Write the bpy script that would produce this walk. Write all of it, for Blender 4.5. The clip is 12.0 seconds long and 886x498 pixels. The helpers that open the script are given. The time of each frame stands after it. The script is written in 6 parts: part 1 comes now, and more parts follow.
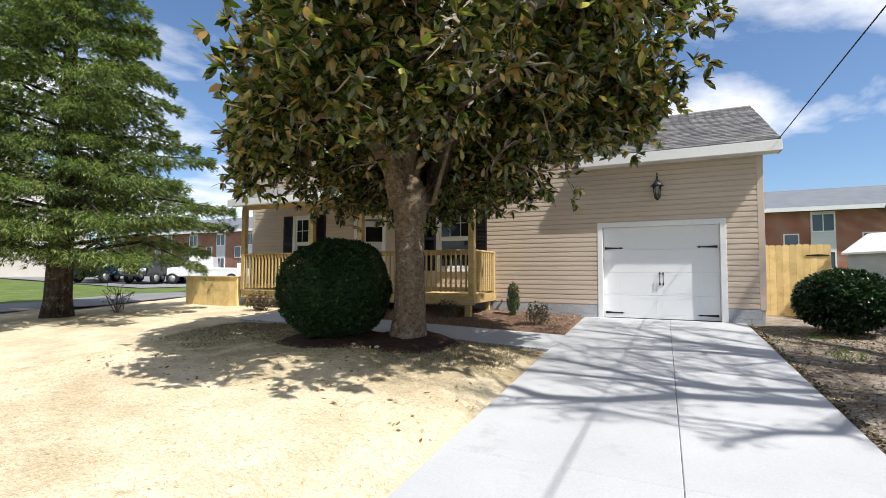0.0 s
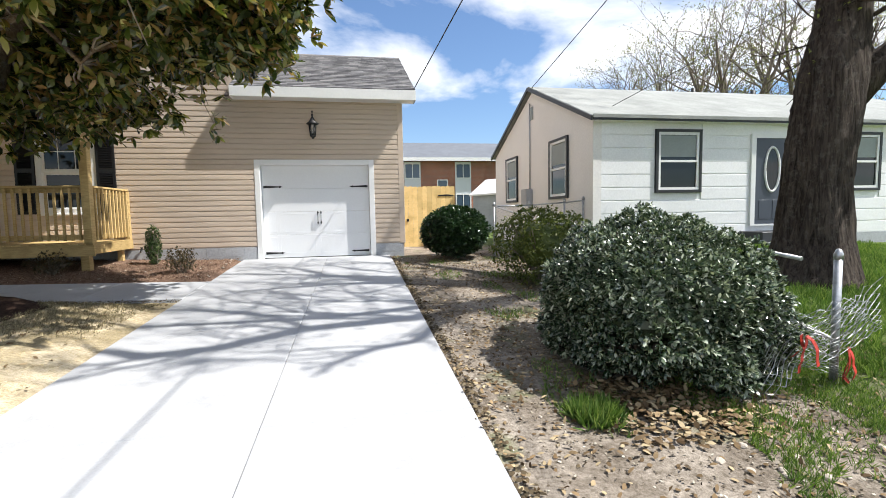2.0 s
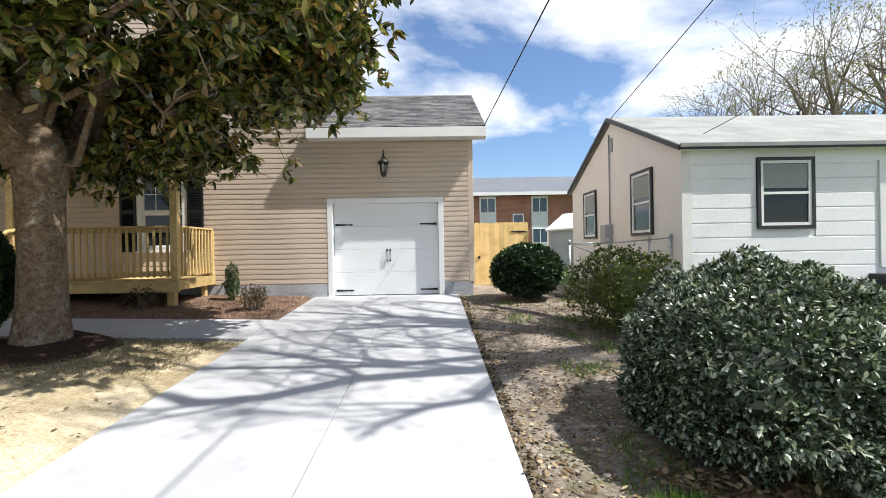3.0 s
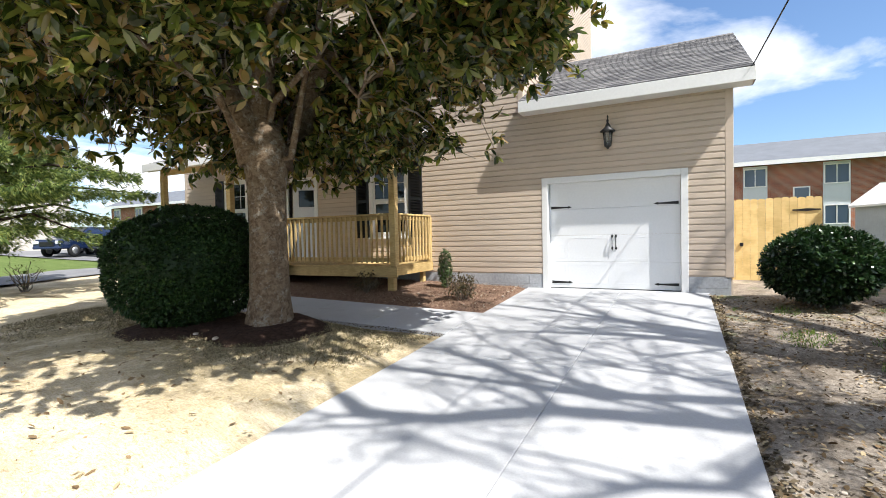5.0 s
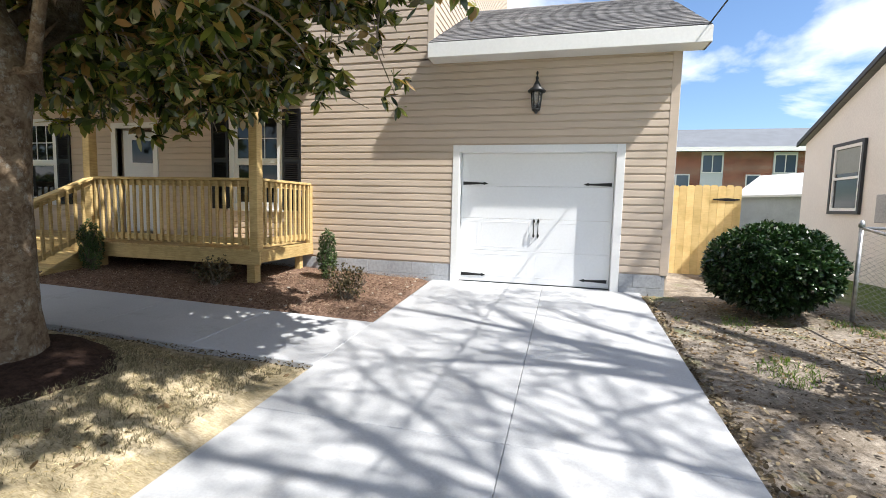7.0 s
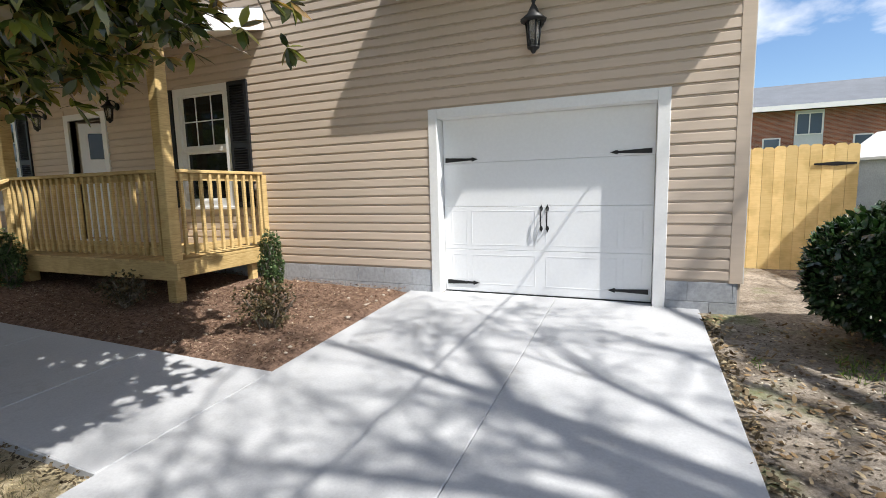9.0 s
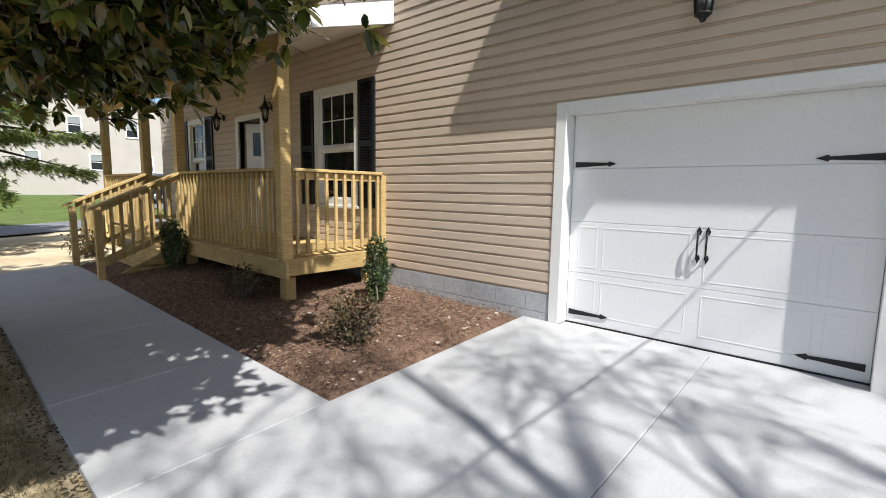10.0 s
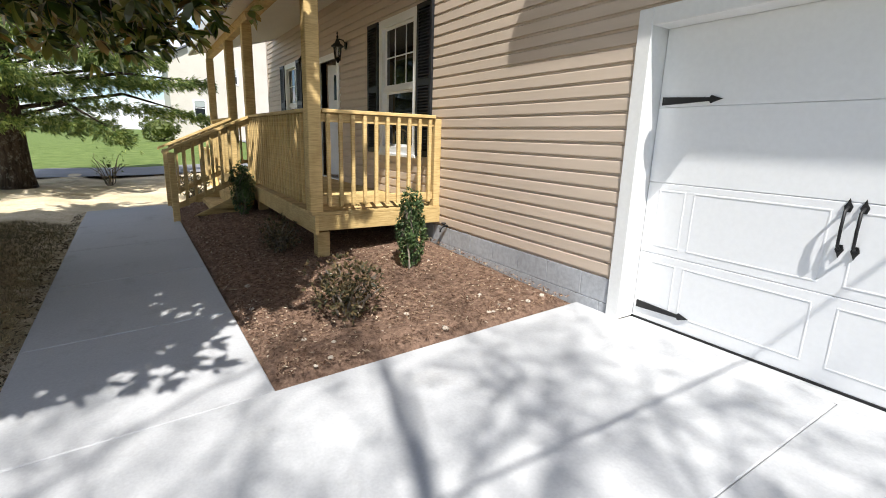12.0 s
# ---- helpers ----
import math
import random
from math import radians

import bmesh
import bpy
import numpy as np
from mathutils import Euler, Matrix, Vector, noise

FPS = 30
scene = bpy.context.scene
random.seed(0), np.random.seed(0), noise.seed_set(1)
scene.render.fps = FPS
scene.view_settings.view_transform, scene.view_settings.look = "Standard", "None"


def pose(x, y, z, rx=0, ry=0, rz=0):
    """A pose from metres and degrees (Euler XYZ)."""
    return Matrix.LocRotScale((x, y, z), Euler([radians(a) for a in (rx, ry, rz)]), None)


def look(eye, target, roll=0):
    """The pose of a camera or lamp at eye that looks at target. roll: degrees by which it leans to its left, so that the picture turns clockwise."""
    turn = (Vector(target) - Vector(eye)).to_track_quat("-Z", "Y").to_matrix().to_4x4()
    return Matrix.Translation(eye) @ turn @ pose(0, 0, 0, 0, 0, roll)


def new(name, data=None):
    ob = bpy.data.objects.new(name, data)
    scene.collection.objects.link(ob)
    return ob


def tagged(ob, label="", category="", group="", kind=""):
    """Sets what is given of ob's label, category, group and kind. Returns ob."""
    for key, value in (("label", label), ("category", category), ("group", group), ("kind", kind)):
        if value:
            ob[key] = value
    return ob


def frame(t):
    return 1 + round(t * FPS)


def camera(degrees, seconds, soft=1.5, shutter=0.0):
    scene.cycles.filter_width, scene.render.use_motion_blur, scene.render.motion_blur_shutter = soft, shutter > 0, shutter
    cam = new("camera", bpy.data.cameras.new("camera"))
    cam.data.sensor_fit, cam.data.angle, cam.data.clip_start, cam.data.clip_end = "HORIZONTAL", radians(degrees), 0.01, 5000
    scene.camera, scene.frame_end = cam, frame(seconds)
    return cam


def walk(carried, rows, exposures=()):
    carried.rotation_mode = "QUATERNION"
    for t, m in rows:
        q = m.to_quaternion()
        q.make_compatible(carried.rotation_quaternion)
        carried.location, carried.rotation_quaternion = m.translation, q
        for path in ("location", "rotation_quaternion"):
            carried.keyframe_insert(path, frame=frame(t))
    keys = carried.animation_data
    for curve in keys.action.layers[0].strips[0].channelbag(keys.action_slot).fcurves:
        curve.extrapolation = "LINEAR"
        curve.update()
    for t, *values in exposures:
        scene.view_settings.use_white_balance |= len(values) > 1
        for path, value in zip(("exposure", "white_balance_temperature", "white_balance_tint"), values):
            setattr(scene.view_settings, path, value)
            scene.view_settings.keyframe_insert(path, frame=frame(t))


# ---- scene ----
cam = camera(86.5, 12.0, soft=0.9)
PATH = [
    (0, (-0.297, 0.012, 1.65), (-1.145, 1.821, 1.752), 0.2),
    (0.5, (0.286, 0.04, 1.438), (-0.087, 2.004, 1.489), -0.3),
    (1, (0.316, 0.124, 1.463), (0.448, 2.119, 1.418), -1.7),
    (1.2, (0.335, 0.18, 1.48), (0.71, 2.144, 1.382), -1.0),
    (1.5, (0.376, 0.278, 1.505), (0.795, 2.231, 1.41), -0.3),
    (2, (0.467, 0.511, 1.566), (0.829, 2.472, 1.417), -1.1),
    (2.5, (0.558, 0.75, 1.629), (0.752, 2.738, 1.531), -1.4),
    (2.7, (0.583, 0.814, 1.646), (0.713, 2.809, 1.593), -1.2),
    (4.3, (1.226, 1.702, 1.686), (0.725, 3.637, 1.766), -0.3),
    (4.5, (1.139, 1.857, 1.697), (0.498, 3.75, 1.752), -0.1),
    (5, (0.801, 2.196, 1.719), (-0.1, 3.981, 1.665), -1.2),
    (5.5, (0.521, 2.614, 1.731), (-0.342, 4.418, 1.734), 1.3),
    (6, (0.361, 3.119, 1.758), (-0.378, 4.977, 1.775), -3.1),
    (6.5, (0.263, 3.615, 1.835), (-0.416, 5.49, 1.686), -0.3),
    (7, (0.109, 4.116, 1.859), (-0.389, 6.045, 1.678), 1.4),
    (7.2, (0.111, 4.333, 1.863), (-0.347, 6.266, 1.633), -0.0),
    (8.8, (0.582, 6.179, 1.886), (-0.146, 8.029, 1.666), -2.7),
    (9, (0.659, 6.373, 1.89), (-0.105, 8.204, 1.642), -1.4),
    (9.5, (0.721, 6.937, 1.888), (-0.113, 8.726, 1.563), 0.6),
    (10, (0.668, 7.346, 1.965), (-0.653, 8.827, 1.721), 0.9),
    (10.5, (0.684, 7.603, 1.924), (-1.003, 8.639, 1.64), -0.0),
    (11, (0.586, 7.943, 1.867), (-1.072, 8.976, 1.439), 1.0),
    (11.5, (0.543, 8.235, 1.941), (-1.004, 9.477, 1.686), -0.4),
    (12, (0.572, 8.656, 1.944), (-1.066, 9.708, 1.488), 1.8),
]
walk(cam, [(t, look(eye, target, roll)) for t, eye, target, roll in PATH], [(0.0, 0.50), (1.0, 0.88), (2.5, 0.68), (4.5, 0.76), (5.0, 0.86), (6.0, 1.04), (6.5, 1.05), (7.0, 0.94), (9.0, 0.64), (9.5, 0.60), (10.0, 0.50), (10.5, 0.54), (11.0, 0.74), (12.0, 0.78)])
# world, sun and sky: spring noon, scattered cloud
SUN = Vector((1.06, -0.35, 1.55)).normalized()
sun_data = bpy.data.lights.new("sun", "SUN")
sun_data.energy, sun_data.angle, sun_data.color = 5.0, radians(0.55), (1.0, 0.97, 0.92)
sun_ob = new("sun", sun_data)
sun_ob.matrix_world = look(SUN * 60, (0, 0, 0))

world = bpy.data.worlds.new("world")
scene.world = world
world.use_nodes = True
wn, wl = world.node_tree.nodes, world.node_tree.links
wn.clear()
sky = wn.new("ShaderNodeTexSky")
sky.sky_type, sky.sun_disc = "NISHITA", False
sky.sun_elevation = math.asin(SUN.z)
sky.sun_rotation = math.atan2(SUN.x, SUN.y)
sky.air_density, sky.dust_density, sky.ozone_density = 1.0, 0.6, 1.4
wtc = wn.new("ShaderNodeTexCoord")
sep = wn.new("ShaderNodeSeparateXYZ")
wl.new(wtc.outputs["Generated"], sep.inputs[0])
zc = wn.new("ShaderNodeMath"); zc.operation = "ADD"; zc.inputs[1].default_value = 0.12
wl.new(sep.outputs["Z"], zc.inputs[0])
zm = wn.new("ShaderNodeMath"); zm.operation = "MAXIMUM"; zm.inputs[1].default_value = 0.05
wl.new(zc.outputs[0], zm.inputs[0])
px = wn.new("ShaderNodeMath"); px.operation = "DIVIDE"
py = wn.new("ShaderNodeMath"); py.operation = "DIVIDE"
wl.new(sep.outputs["X"], px.inputs[0]); wl.new(zm.outputs[0], px.inputs[1])
wl.new(sep.outputs["Y"], py.inputs[0]); wl.new(zm.outputs[0], py.inputs[1])
comb = wn.new("ShaderNodeCombineXYZ")
wl.new(px.outputs[0], comb.inputs[0]); wl.new(py.outputs[0], comb.inputs[1])
cn = wn.new("ShaderNodeTexNoise")
cn.inputs["Scale"].default_value, cn.inputs["Detail"].default_value, cn.inputs["Roughness"].default_value = 0.85, 9.0, 0.55
cn.inputs["Distortion"].default_value = 0.3
wmap = wn.new("ShaderNodeMapping")
wmap.inputs["Location"].default_value = (2.2, 0.9, 0.0)
wl.new(comb.outputs[0], wmap.inputs["Vector"])
wl.new(wmap.outputs[0], cn.inputs["Vector"])
cr = wn.new("ShaderNodeValToRGB")
cr.color_ramp.elements[0].position, cr.color_ramp.elements[0].color = 0.44, (0, 0, 0, 1)
cr.color_ramp.elements[1].position, cr.color_ramp.elements[1].color = 0.60, (1, 1, 1, 1)
wl.new(cn.outputs["Fac"], cr.inputs[0])
cmix = wn.new("ShaderNodeMixRGB")
cmix.inputs[2].default_value = (11.0, 11.1, 11.4, 1)
wl.new(cr.outputs[0], cmix.inputs[0])
tint = wn.new("ShaderNodeMixRGB")
tint.blend_type = "MULTIPLY"
tint.inputs[0].default_value = 1.0
tint.inputs[2].default_value = (1.05, 1.2, 1.38, 1)
wl.new(sky.outputs[0], tint.inputs[1])
wl.new(tint.outputs[0], cmix.inputs[1])
bg = wn.new("ShaderNodeBackground")
bg.inputs["Strength"].default_value = 0.079
wl.new(cmix.outputs[0], bg.inputs["Color"])
wo = wn.new("ShaderNodeOutputWorld")
wl.new(bg.outputs[0], wo.inputs["Surface"])


# ---- building helpers ----
def part(name, bm, material, parent=None, label=""):
    """Link a bmesh as one mesh object under a thing or a part."""
    me = bpy.data.meshes.new(name)
    bm.to_mesh(me)
    bm.free()
    if material:
        me.materials.append(material)
    ob = new(name, me)
    if parent:
        ob.parent = parent
    if label:
        tagged(ob, label)
    return ob


def thing(name, label, category, at=(0, 0, 0), rz=0.0, group="", kind=""):
    ob = new(name)
    ob.empty_display_size = 0.2
    ob.matrix_basis = pose(*at, 0, 0, rz)
    return tagged(ob, label, category, group, kind)


def box(bm, x0, x1, y0, y1, z0, z1, bevel=0.0, m=None):
    """A box with its edges bevelled, added to bm."""
    vs = [bm.verts.new((x, y, z)) for z in (z0, z1) for y in (y0, y1) for x in (x0, x1)]
    fs = [bm.faces.new([vs[i] for i in q]) for q in ((0, 2, 3, 1), (4, 5, 7, 6), (0, 1, 5, 4), (2, 6, 7, 3), (0, 4, 6, 2), (1, 3, 7, 5))]
    if bevel:
        es = list({e for f in fs for e in f.edges})
        out = bmesh.ops.bevel(bm, geom=es, offset=bevel, segments=1, affect="EDGES")
        vs = list({v for f in out["faces"] for v in f.verts} | {v for v in vs if v.is_valid})
    if m:
        bmesh.ops.transform(bm, matrix=m, verts=[v for v in vs if v.is_valid])
    return bm


def cube(x0, x1, y0, y1, z0, z1, bevel=0.0, m=None):
    return box(bmesh.new(), x0, x1, y0, y1, z0, z1, bevel, m)


def prism(profile, x0, x1, axis="x"):
    """A closed profile drawn out along an axis. x: profile is (y, z); y: profile is (x, z); z: profile is (x, y)."""
    bm = bmesh.new()
    def at(a, p):
        return {"x": (a, p[0], p[1]), "y": (p[0], a, p[1]), "z": (p[0], p[1], a)}[axis]
    a = [bm.verts.new(at(x0, p)) for p in profile]
    b = [bm.verts.new(at(x1, p)) for p in profile]
    n = len(profile)
    bm.faces.new(a), bm.faces.new(b[::-1])
    for i in range(n):
        bm.faces.new((a[i], b[i], b[(i + 1) % n], a[(i + 1) % n]))
    bmesh.ops.recalc_face_normals(bm, faces=bm.faces)
    return bm


def tube(bm, path, radii, sides=8, close=True):
    """A tapered tube along a path."""
    path = [Vector(p) for p in path]
    rings, ref = [], Vector((0.13, 0.31, 0.94)).normalized()
    for i, p in enumerate(path):
        d = (path[min(i + 1, len(path) - 1)] - path[max(i - 1, 0)]).normalized()
        if abs(d.dot(ref)) > 0.985:
            ref = Vector((1, 0.1, 0))
        u = d.cross(ref).normalized()
        v = d.cross(u)
        r = float(radii[i] if hasattr(radii, "__len__") else radii)
        rings.append([bm.verts.new(p + r * (math.cos(a) * u + math.sin(a) * v)) for a in (2 * math.pi * k / sides for k in range(sides))])
    for a, b in zip(rings, rings[1:]):
        for k in range(sides):
            f = bm.faces.new((a[k], a[(k + 1) % sides], b[(k + 1) % sides], b[k]))
            f.smooth = True
    if close:
        bm.faces.new(rings[0][::-1])
        bm.faces.new(rings[-1])
    return bm


def lathe(bm, profile, at=(0, 0, 0), sides=14):
    """A turned shape: profile of (radius, z)."""
    x, y, z = at
    rings = [[bm.verts.new((x + r * math.cos(2 * math.pi * k / sides), y + r * math.sin(2 * math.pi * k / sides), z + h)) for k in range(sides)] for r, h in profile]
    for a, b in zip(rings, rings[1:]):
        for k in range(sides):
            bm.faces.new((a[k], a[(k + 1) % sides], b[(k + 1) % sides], b[k])).smooth = True
    bm.faces.new(rings[0][::-1]), bm.faces.new(rings[-1])
    return bm


def raw(name, verts, faces, material, parent=None, label="", smooth=False):
    """A mesh from arrays that a loop has made."""
    me = bpy.data.meshes.new(name)
    verts, faces = np.asarray(verts, np.float32), np.asarray(faces, np.int32)
    me.vertices.add(len(verts))
    me.vertices.foreach_set("co", verts.ravel())
    n, k = faces.shape
    me.loops.add(n * k)
    me.loops.foreach_set("vertex_index", faces.ravel())
    me.polygons.add(n)
    me.polygons.foreach_set("loop_start", np.arange(0, n * k, k, dtype=np.int32))
    me.update(calc_edges=True)
    me.polygons.foreach_set("use_smooth", np.full(n, bool(smooth)))
    me.materials.append(material)
    ob = new(name, me)
    if parent:
        ob.parent = parent
    if label:
        tagged(ob, label)
    return ob


# ---- materials ----
class Mat:
    """A small builder of node materials."""

    def __init__(self, name, rough=0.7, metal=0.0, spec=0.5):
        self.m = bpy.data.materials.new(name)
        self.m.use_nodes = True
        self.t = self.m.node_tree
        self.n, self.l = self.t.nodes, self.t.links
        self.b = self.n["Principled BSDF"]
        self.b.inputs["Roughness"].default_value = rough
        self.b.inputs["Metallic"].default_value = metal
        self.b.inputs["Specular IOR Level"].default_value = spec
        self.tc = self.n.new("ShaderNodeTexCoord")
        self.geo = self.n.new("ShaderNodeNewGeometry")
        self.oi = self.n.new("ShaderNodeObjectInfo")

    def vec(self, scale=(1, 1, 1), world=True, rot=(0, 0, 0)):
        mp = self.n.new("ShaderNodeMapping")
        mp.inputs["Scale"].default_value = scale
        mp.inputs["Rotation"].default_value = rot
        self.l.new(self.geo.outputs["Position"] if world else self.tc.outputs["Object"], mp.inputs["Vector"])
        return mp.outputs[0]

    def noise(self, scale, detail=4.0, rough=0.55, stretch=(1, 1, 1), world=True, distort=0.0):
        n = self.n.new("ShaderNodeTexNoise")
        n.inputs["Scale"].default_value, n.inputs["Detail"].default_value = scale, detail
        n.inputs["Roughness"].default_value, n.inputs["Distortion"].default_value = rough, distort
        self.l.new(self.vec(stretch, world), n.inputs["Vector"])
        return n.outputs["Fac"]

    def ramp(self, fac, *stops):
        r = self.n.new("ShaderNodeValToRGB")
        els = r.color_ramp.elements
        while len(els) < len(stops):
            els.new(0.5)
        for e, (p, c) in zip(els, stops):
            e.position = p
            e.color = (*c, 1) if len(c) == 3 else c
        self.l.new(fac, r.inputs[0])
        return r.outputs[0]

    def mix(self, fac, a, b, mode="MIX"):
        x = self.n.new("ShaderNodeMixRGB")
        x.blend_type = mode
        for s, v in zip(x.inputs, (fac, a, b)):
            if hasattr(v, "links"):
                self.l.new(v, s)
            elif isinstance(v, (int, float)):
                s.default_value = v
            else:
                s.default_value = (*v, 1)
        return x.outputs[0]

    def math(self, op, a, b=0.0):
        x = self.n.new("ShaderNodeMath")
        x.operation = op
        for s, v in zip(x.inputs, (a, b)):
            if hasattr(v, "links"):
                self.l.new(v, s)
            else:
                s.default_value = v
        return x.outputs[0]

    def color(self, c):
        if hasattr(c, "links"):
            self.l.new(c, self.b.inputs["Base Color"])
        else:
            self.b.inputs["Base Color"].default_value = (*c, 1)
        return self

    def rough(self, c):
        self.l.new(c, self.b.inputs["Roughness"])
        return self

    def bump(self, h, strength=0.3, dist=0.01):
        b = self.n.new("ShaderNodeBump")
        b.inputs["Strength"].default_value, b.inputs["Distance"].default_value = strength, dist
        self.l.new(h, b.inputs["Height"])
        self.l.new(b.outputs[0], self.b.inputs["Normal"])
        return self


def shade(c, k):
    return tuple(min(1.0, v * k) for v in c)


def painted(name, c, rough=0.5, var=0.12, grime=0.1, spec=0.4):
    m = Mat(name, rough, 0, spec)
    a = m.ramp(m.noise(1.3, 5), (0.3, shade(c, 1 - var)), (0.7, c))
    g = m.ramp(m.noise(28, 3), (0.35, (1 - grime,) * 3), (0.65, (1, 1, 1)))
    m.color(m.mix(1.0, a, g, "MULTIPLY")).bump(m.noise(60, 3), 0.08, 0.004)
    return m.m


def timber(name, c, dark, grain=(3, 3, 40), rough=0.7):
    """Sawn timber, each piece a little different."""
    m = Mat(name, rough, 0, 0.3)
    g = m.noise(2.2, 6, 0.6, grain, world=False, distort=0.4)
    a = m.ramp(g, (0.3, dark), (0.62, c))
    v = m.ramp(m.oi.outputs["Random"], (0.0, (0.82, 0.80, 0.74)), (1.0, (1.08, 1.05, 1.0)))
    st = m.ramp(m.noise(4.0, 4), (0.32, (0.8, 0.78, 0.7)), (0.55, (1, 1, 1)))
    m.color(m.mix(1.0, m.mix(1.0, a, v, "MULTIPLY"), st, "MULTIPLY")).bump(g, 0.25, 0.004)
    return m.m


def leafy(name, stops, rough=0.45, spec=0.5, trans=0.0):
    """Leaves: each its own shade."""
    m = Mat(name, rough, 0, spec)
    c = m.ramp(m.geo.outputs["Random Per Island"], *stops)
    n = m.ramp(m.noise(1.1, 3), (0.3, (0.75, 0.78, 0.75)), (0.7, (1.1, 1.1, 1.0)))
    col = m.mix(1.0, c, n, "MULTIPLY")
    m.color(col)
    if trans:
        tr = m.n.new("ShaderNodeBsdfTranslucent")
        m.l.new(m.mix(1.0, col, (1.25, 1.35, 0.7), "MULTIPLY"), tr.inputs["Color"])
        mx = m.n.new("ShaderNodeMixShader")
        mx.inputs[0].default_value = trans
        m.l.new(m.b.outputs[0], mx.inputs[1]); m.l.new(tr.outputs[0], mx.inputs[2])
        m.l.new(mx.outputs[0], m.n["Material Output"].inputs["Surface"])
    return m.m


def make_siding(name, c):
    m = Mat(name, 0.55, 0, 0.35)
    v = m.ramp(m.oi.outputs["Random"], (0.0, (0.95, 0.95, 0.95)), (1.0, (1.03, 1.02, 1.01)))
    a = m.ramp(m.noise(0.9, 5), (0.3, shade(c, 0.9)), (0.7, c))
    gr = m.noise(14, 5, 0.6, (0.12, 1, 1.6))
    m.color(m.mix(1.0, m.mix(1.0, a, v, "MULTIPLY"), m.ramp(gr, (0.35, (0.94, 0.94, 0.93)), (0.6, (1, 1, 1))), "MULTIPLY"))
    m.bump(gr, 0.12, 0.003)
    return m.m


SIDING = make_siding("tan_vinyl", (0.60, 0.495, 0.40))
WHITE = painted("white_paint", (0.80, 0.80, 0.79), 0.4, 0.04, 0.04)
DOORWHITE = painted("door_white", (0.80, 0.81, 0.82), 0.42, 0.03, 0.03)
BLACKIRON = painted("black_iron", (0.012, 0.012, 0.013), 0.5, 0.2, 0.2)
SHUTTER = painted("black_shutter", (0.012, 0.013, 0.016), 0.45, 0.2, 0.1)
CREAM = painted("cream_soffit", (0.72, 0.68, 0.60), 0.6, 0.05, 0.05)
FOUND = painted("grey_block", (0.46, 0.475, 0.50), 0.85, 0.22, 0.2)
PINE = timber("treated_pine", (0.60, 0.45, 0.22), (0.40, 0.28, 0.12))
CEDAR = timber("fence_pine", (0.84, 0.65, 0.32), (0.76, 0.56, 0.25))
NWHITE = painted("neighbour_white", (0.85, 0.85, 0.855), 0.55, 0.06, 0.08)
NCREAM = painted("neighbour_cream", (0.80, 0.775, 0.75), 0.7, 0.06, 0.08)
NDARK = painted("neighbour_dark_trim", (0.03, 0.032, 0.036), 0.5, 0.2, 0.1)
NDOOR = painted("grey_door", (0.065, 0.075, 0.10), 0.4, 0.1, 0.05)


def make_glass():
    m = Mat("window_glass", 0.03, 0, 0.4)
    m.color((0.012, 0.015, 0.017))
    m.bump(m.noise(1.5, 2), 0.02, 0.01)
    return m.m


GLASS = make_glass()


def make_concrete():
    m = Mat("concrete", 0.85, 0, 0.25)
    big = m.ramp(m.noise(0.55, 6, 0.6, (1, 1, 1)), (0.3, (0.39, 0.395, 0.41)), (0.7, (0.46, 0.467, 0.48)))
    fine = m.ramp(m.noise(55, 5, 0.7), (0.3, (0.88, 0.88, 0.88)), (0.7, (1.03, 1.03, 1.02)))
    broom = m.noise(9, 3, 0.6, (14, 0.6, 1))
    spot = m.ramp(m.noise(2.6, 6, 0.65), (0.28, (0.86, 0.85, 0.83)), (0.42, (1, 1, 1)))
    m.color(m.mix(1.0, m.mix(1.0, big, fine, "MULTIPLY"), spot, "MULTIPLY"))
    m.bump(m.mix(0.5, broom, m.noise(80, 4)), 0.15, 0.004)
    return m.m


CONCRETE = make_concrete()


def make_shingle():
    m = Mat("asphalt_shingle", 0.95, 0, 0.15)
    t = m.ramp(m.oi.outputs["Random"], (0.0, (0.075, 0.076, 0.082)), (0.5, (0.125, 0.125, 0.132)), (1.0, (0.19, 0.188, 0.19)))
    g = m.ramp(m.noise(170, 2), (0.3, (0.7, 0.7, 0.7)), (0.7, (1.25, 1.25, 1.25)))
    p = m.ramp(m.noise(5, 3, 0.6, (1.0, 2.2, 2.2)), (0.35, (0.75, 0.75, 0.76)), (0.65, (1.2, 1.18, 1.15)))
    m.color(m.mix(1.0, m.mix(1.0, t, g, "MULTIPLY"), p, "MULTIPLY")).bump(m.noise(200, 2), 0.3, 0.004)
    return m.m


SHINGLE = make_shingle()


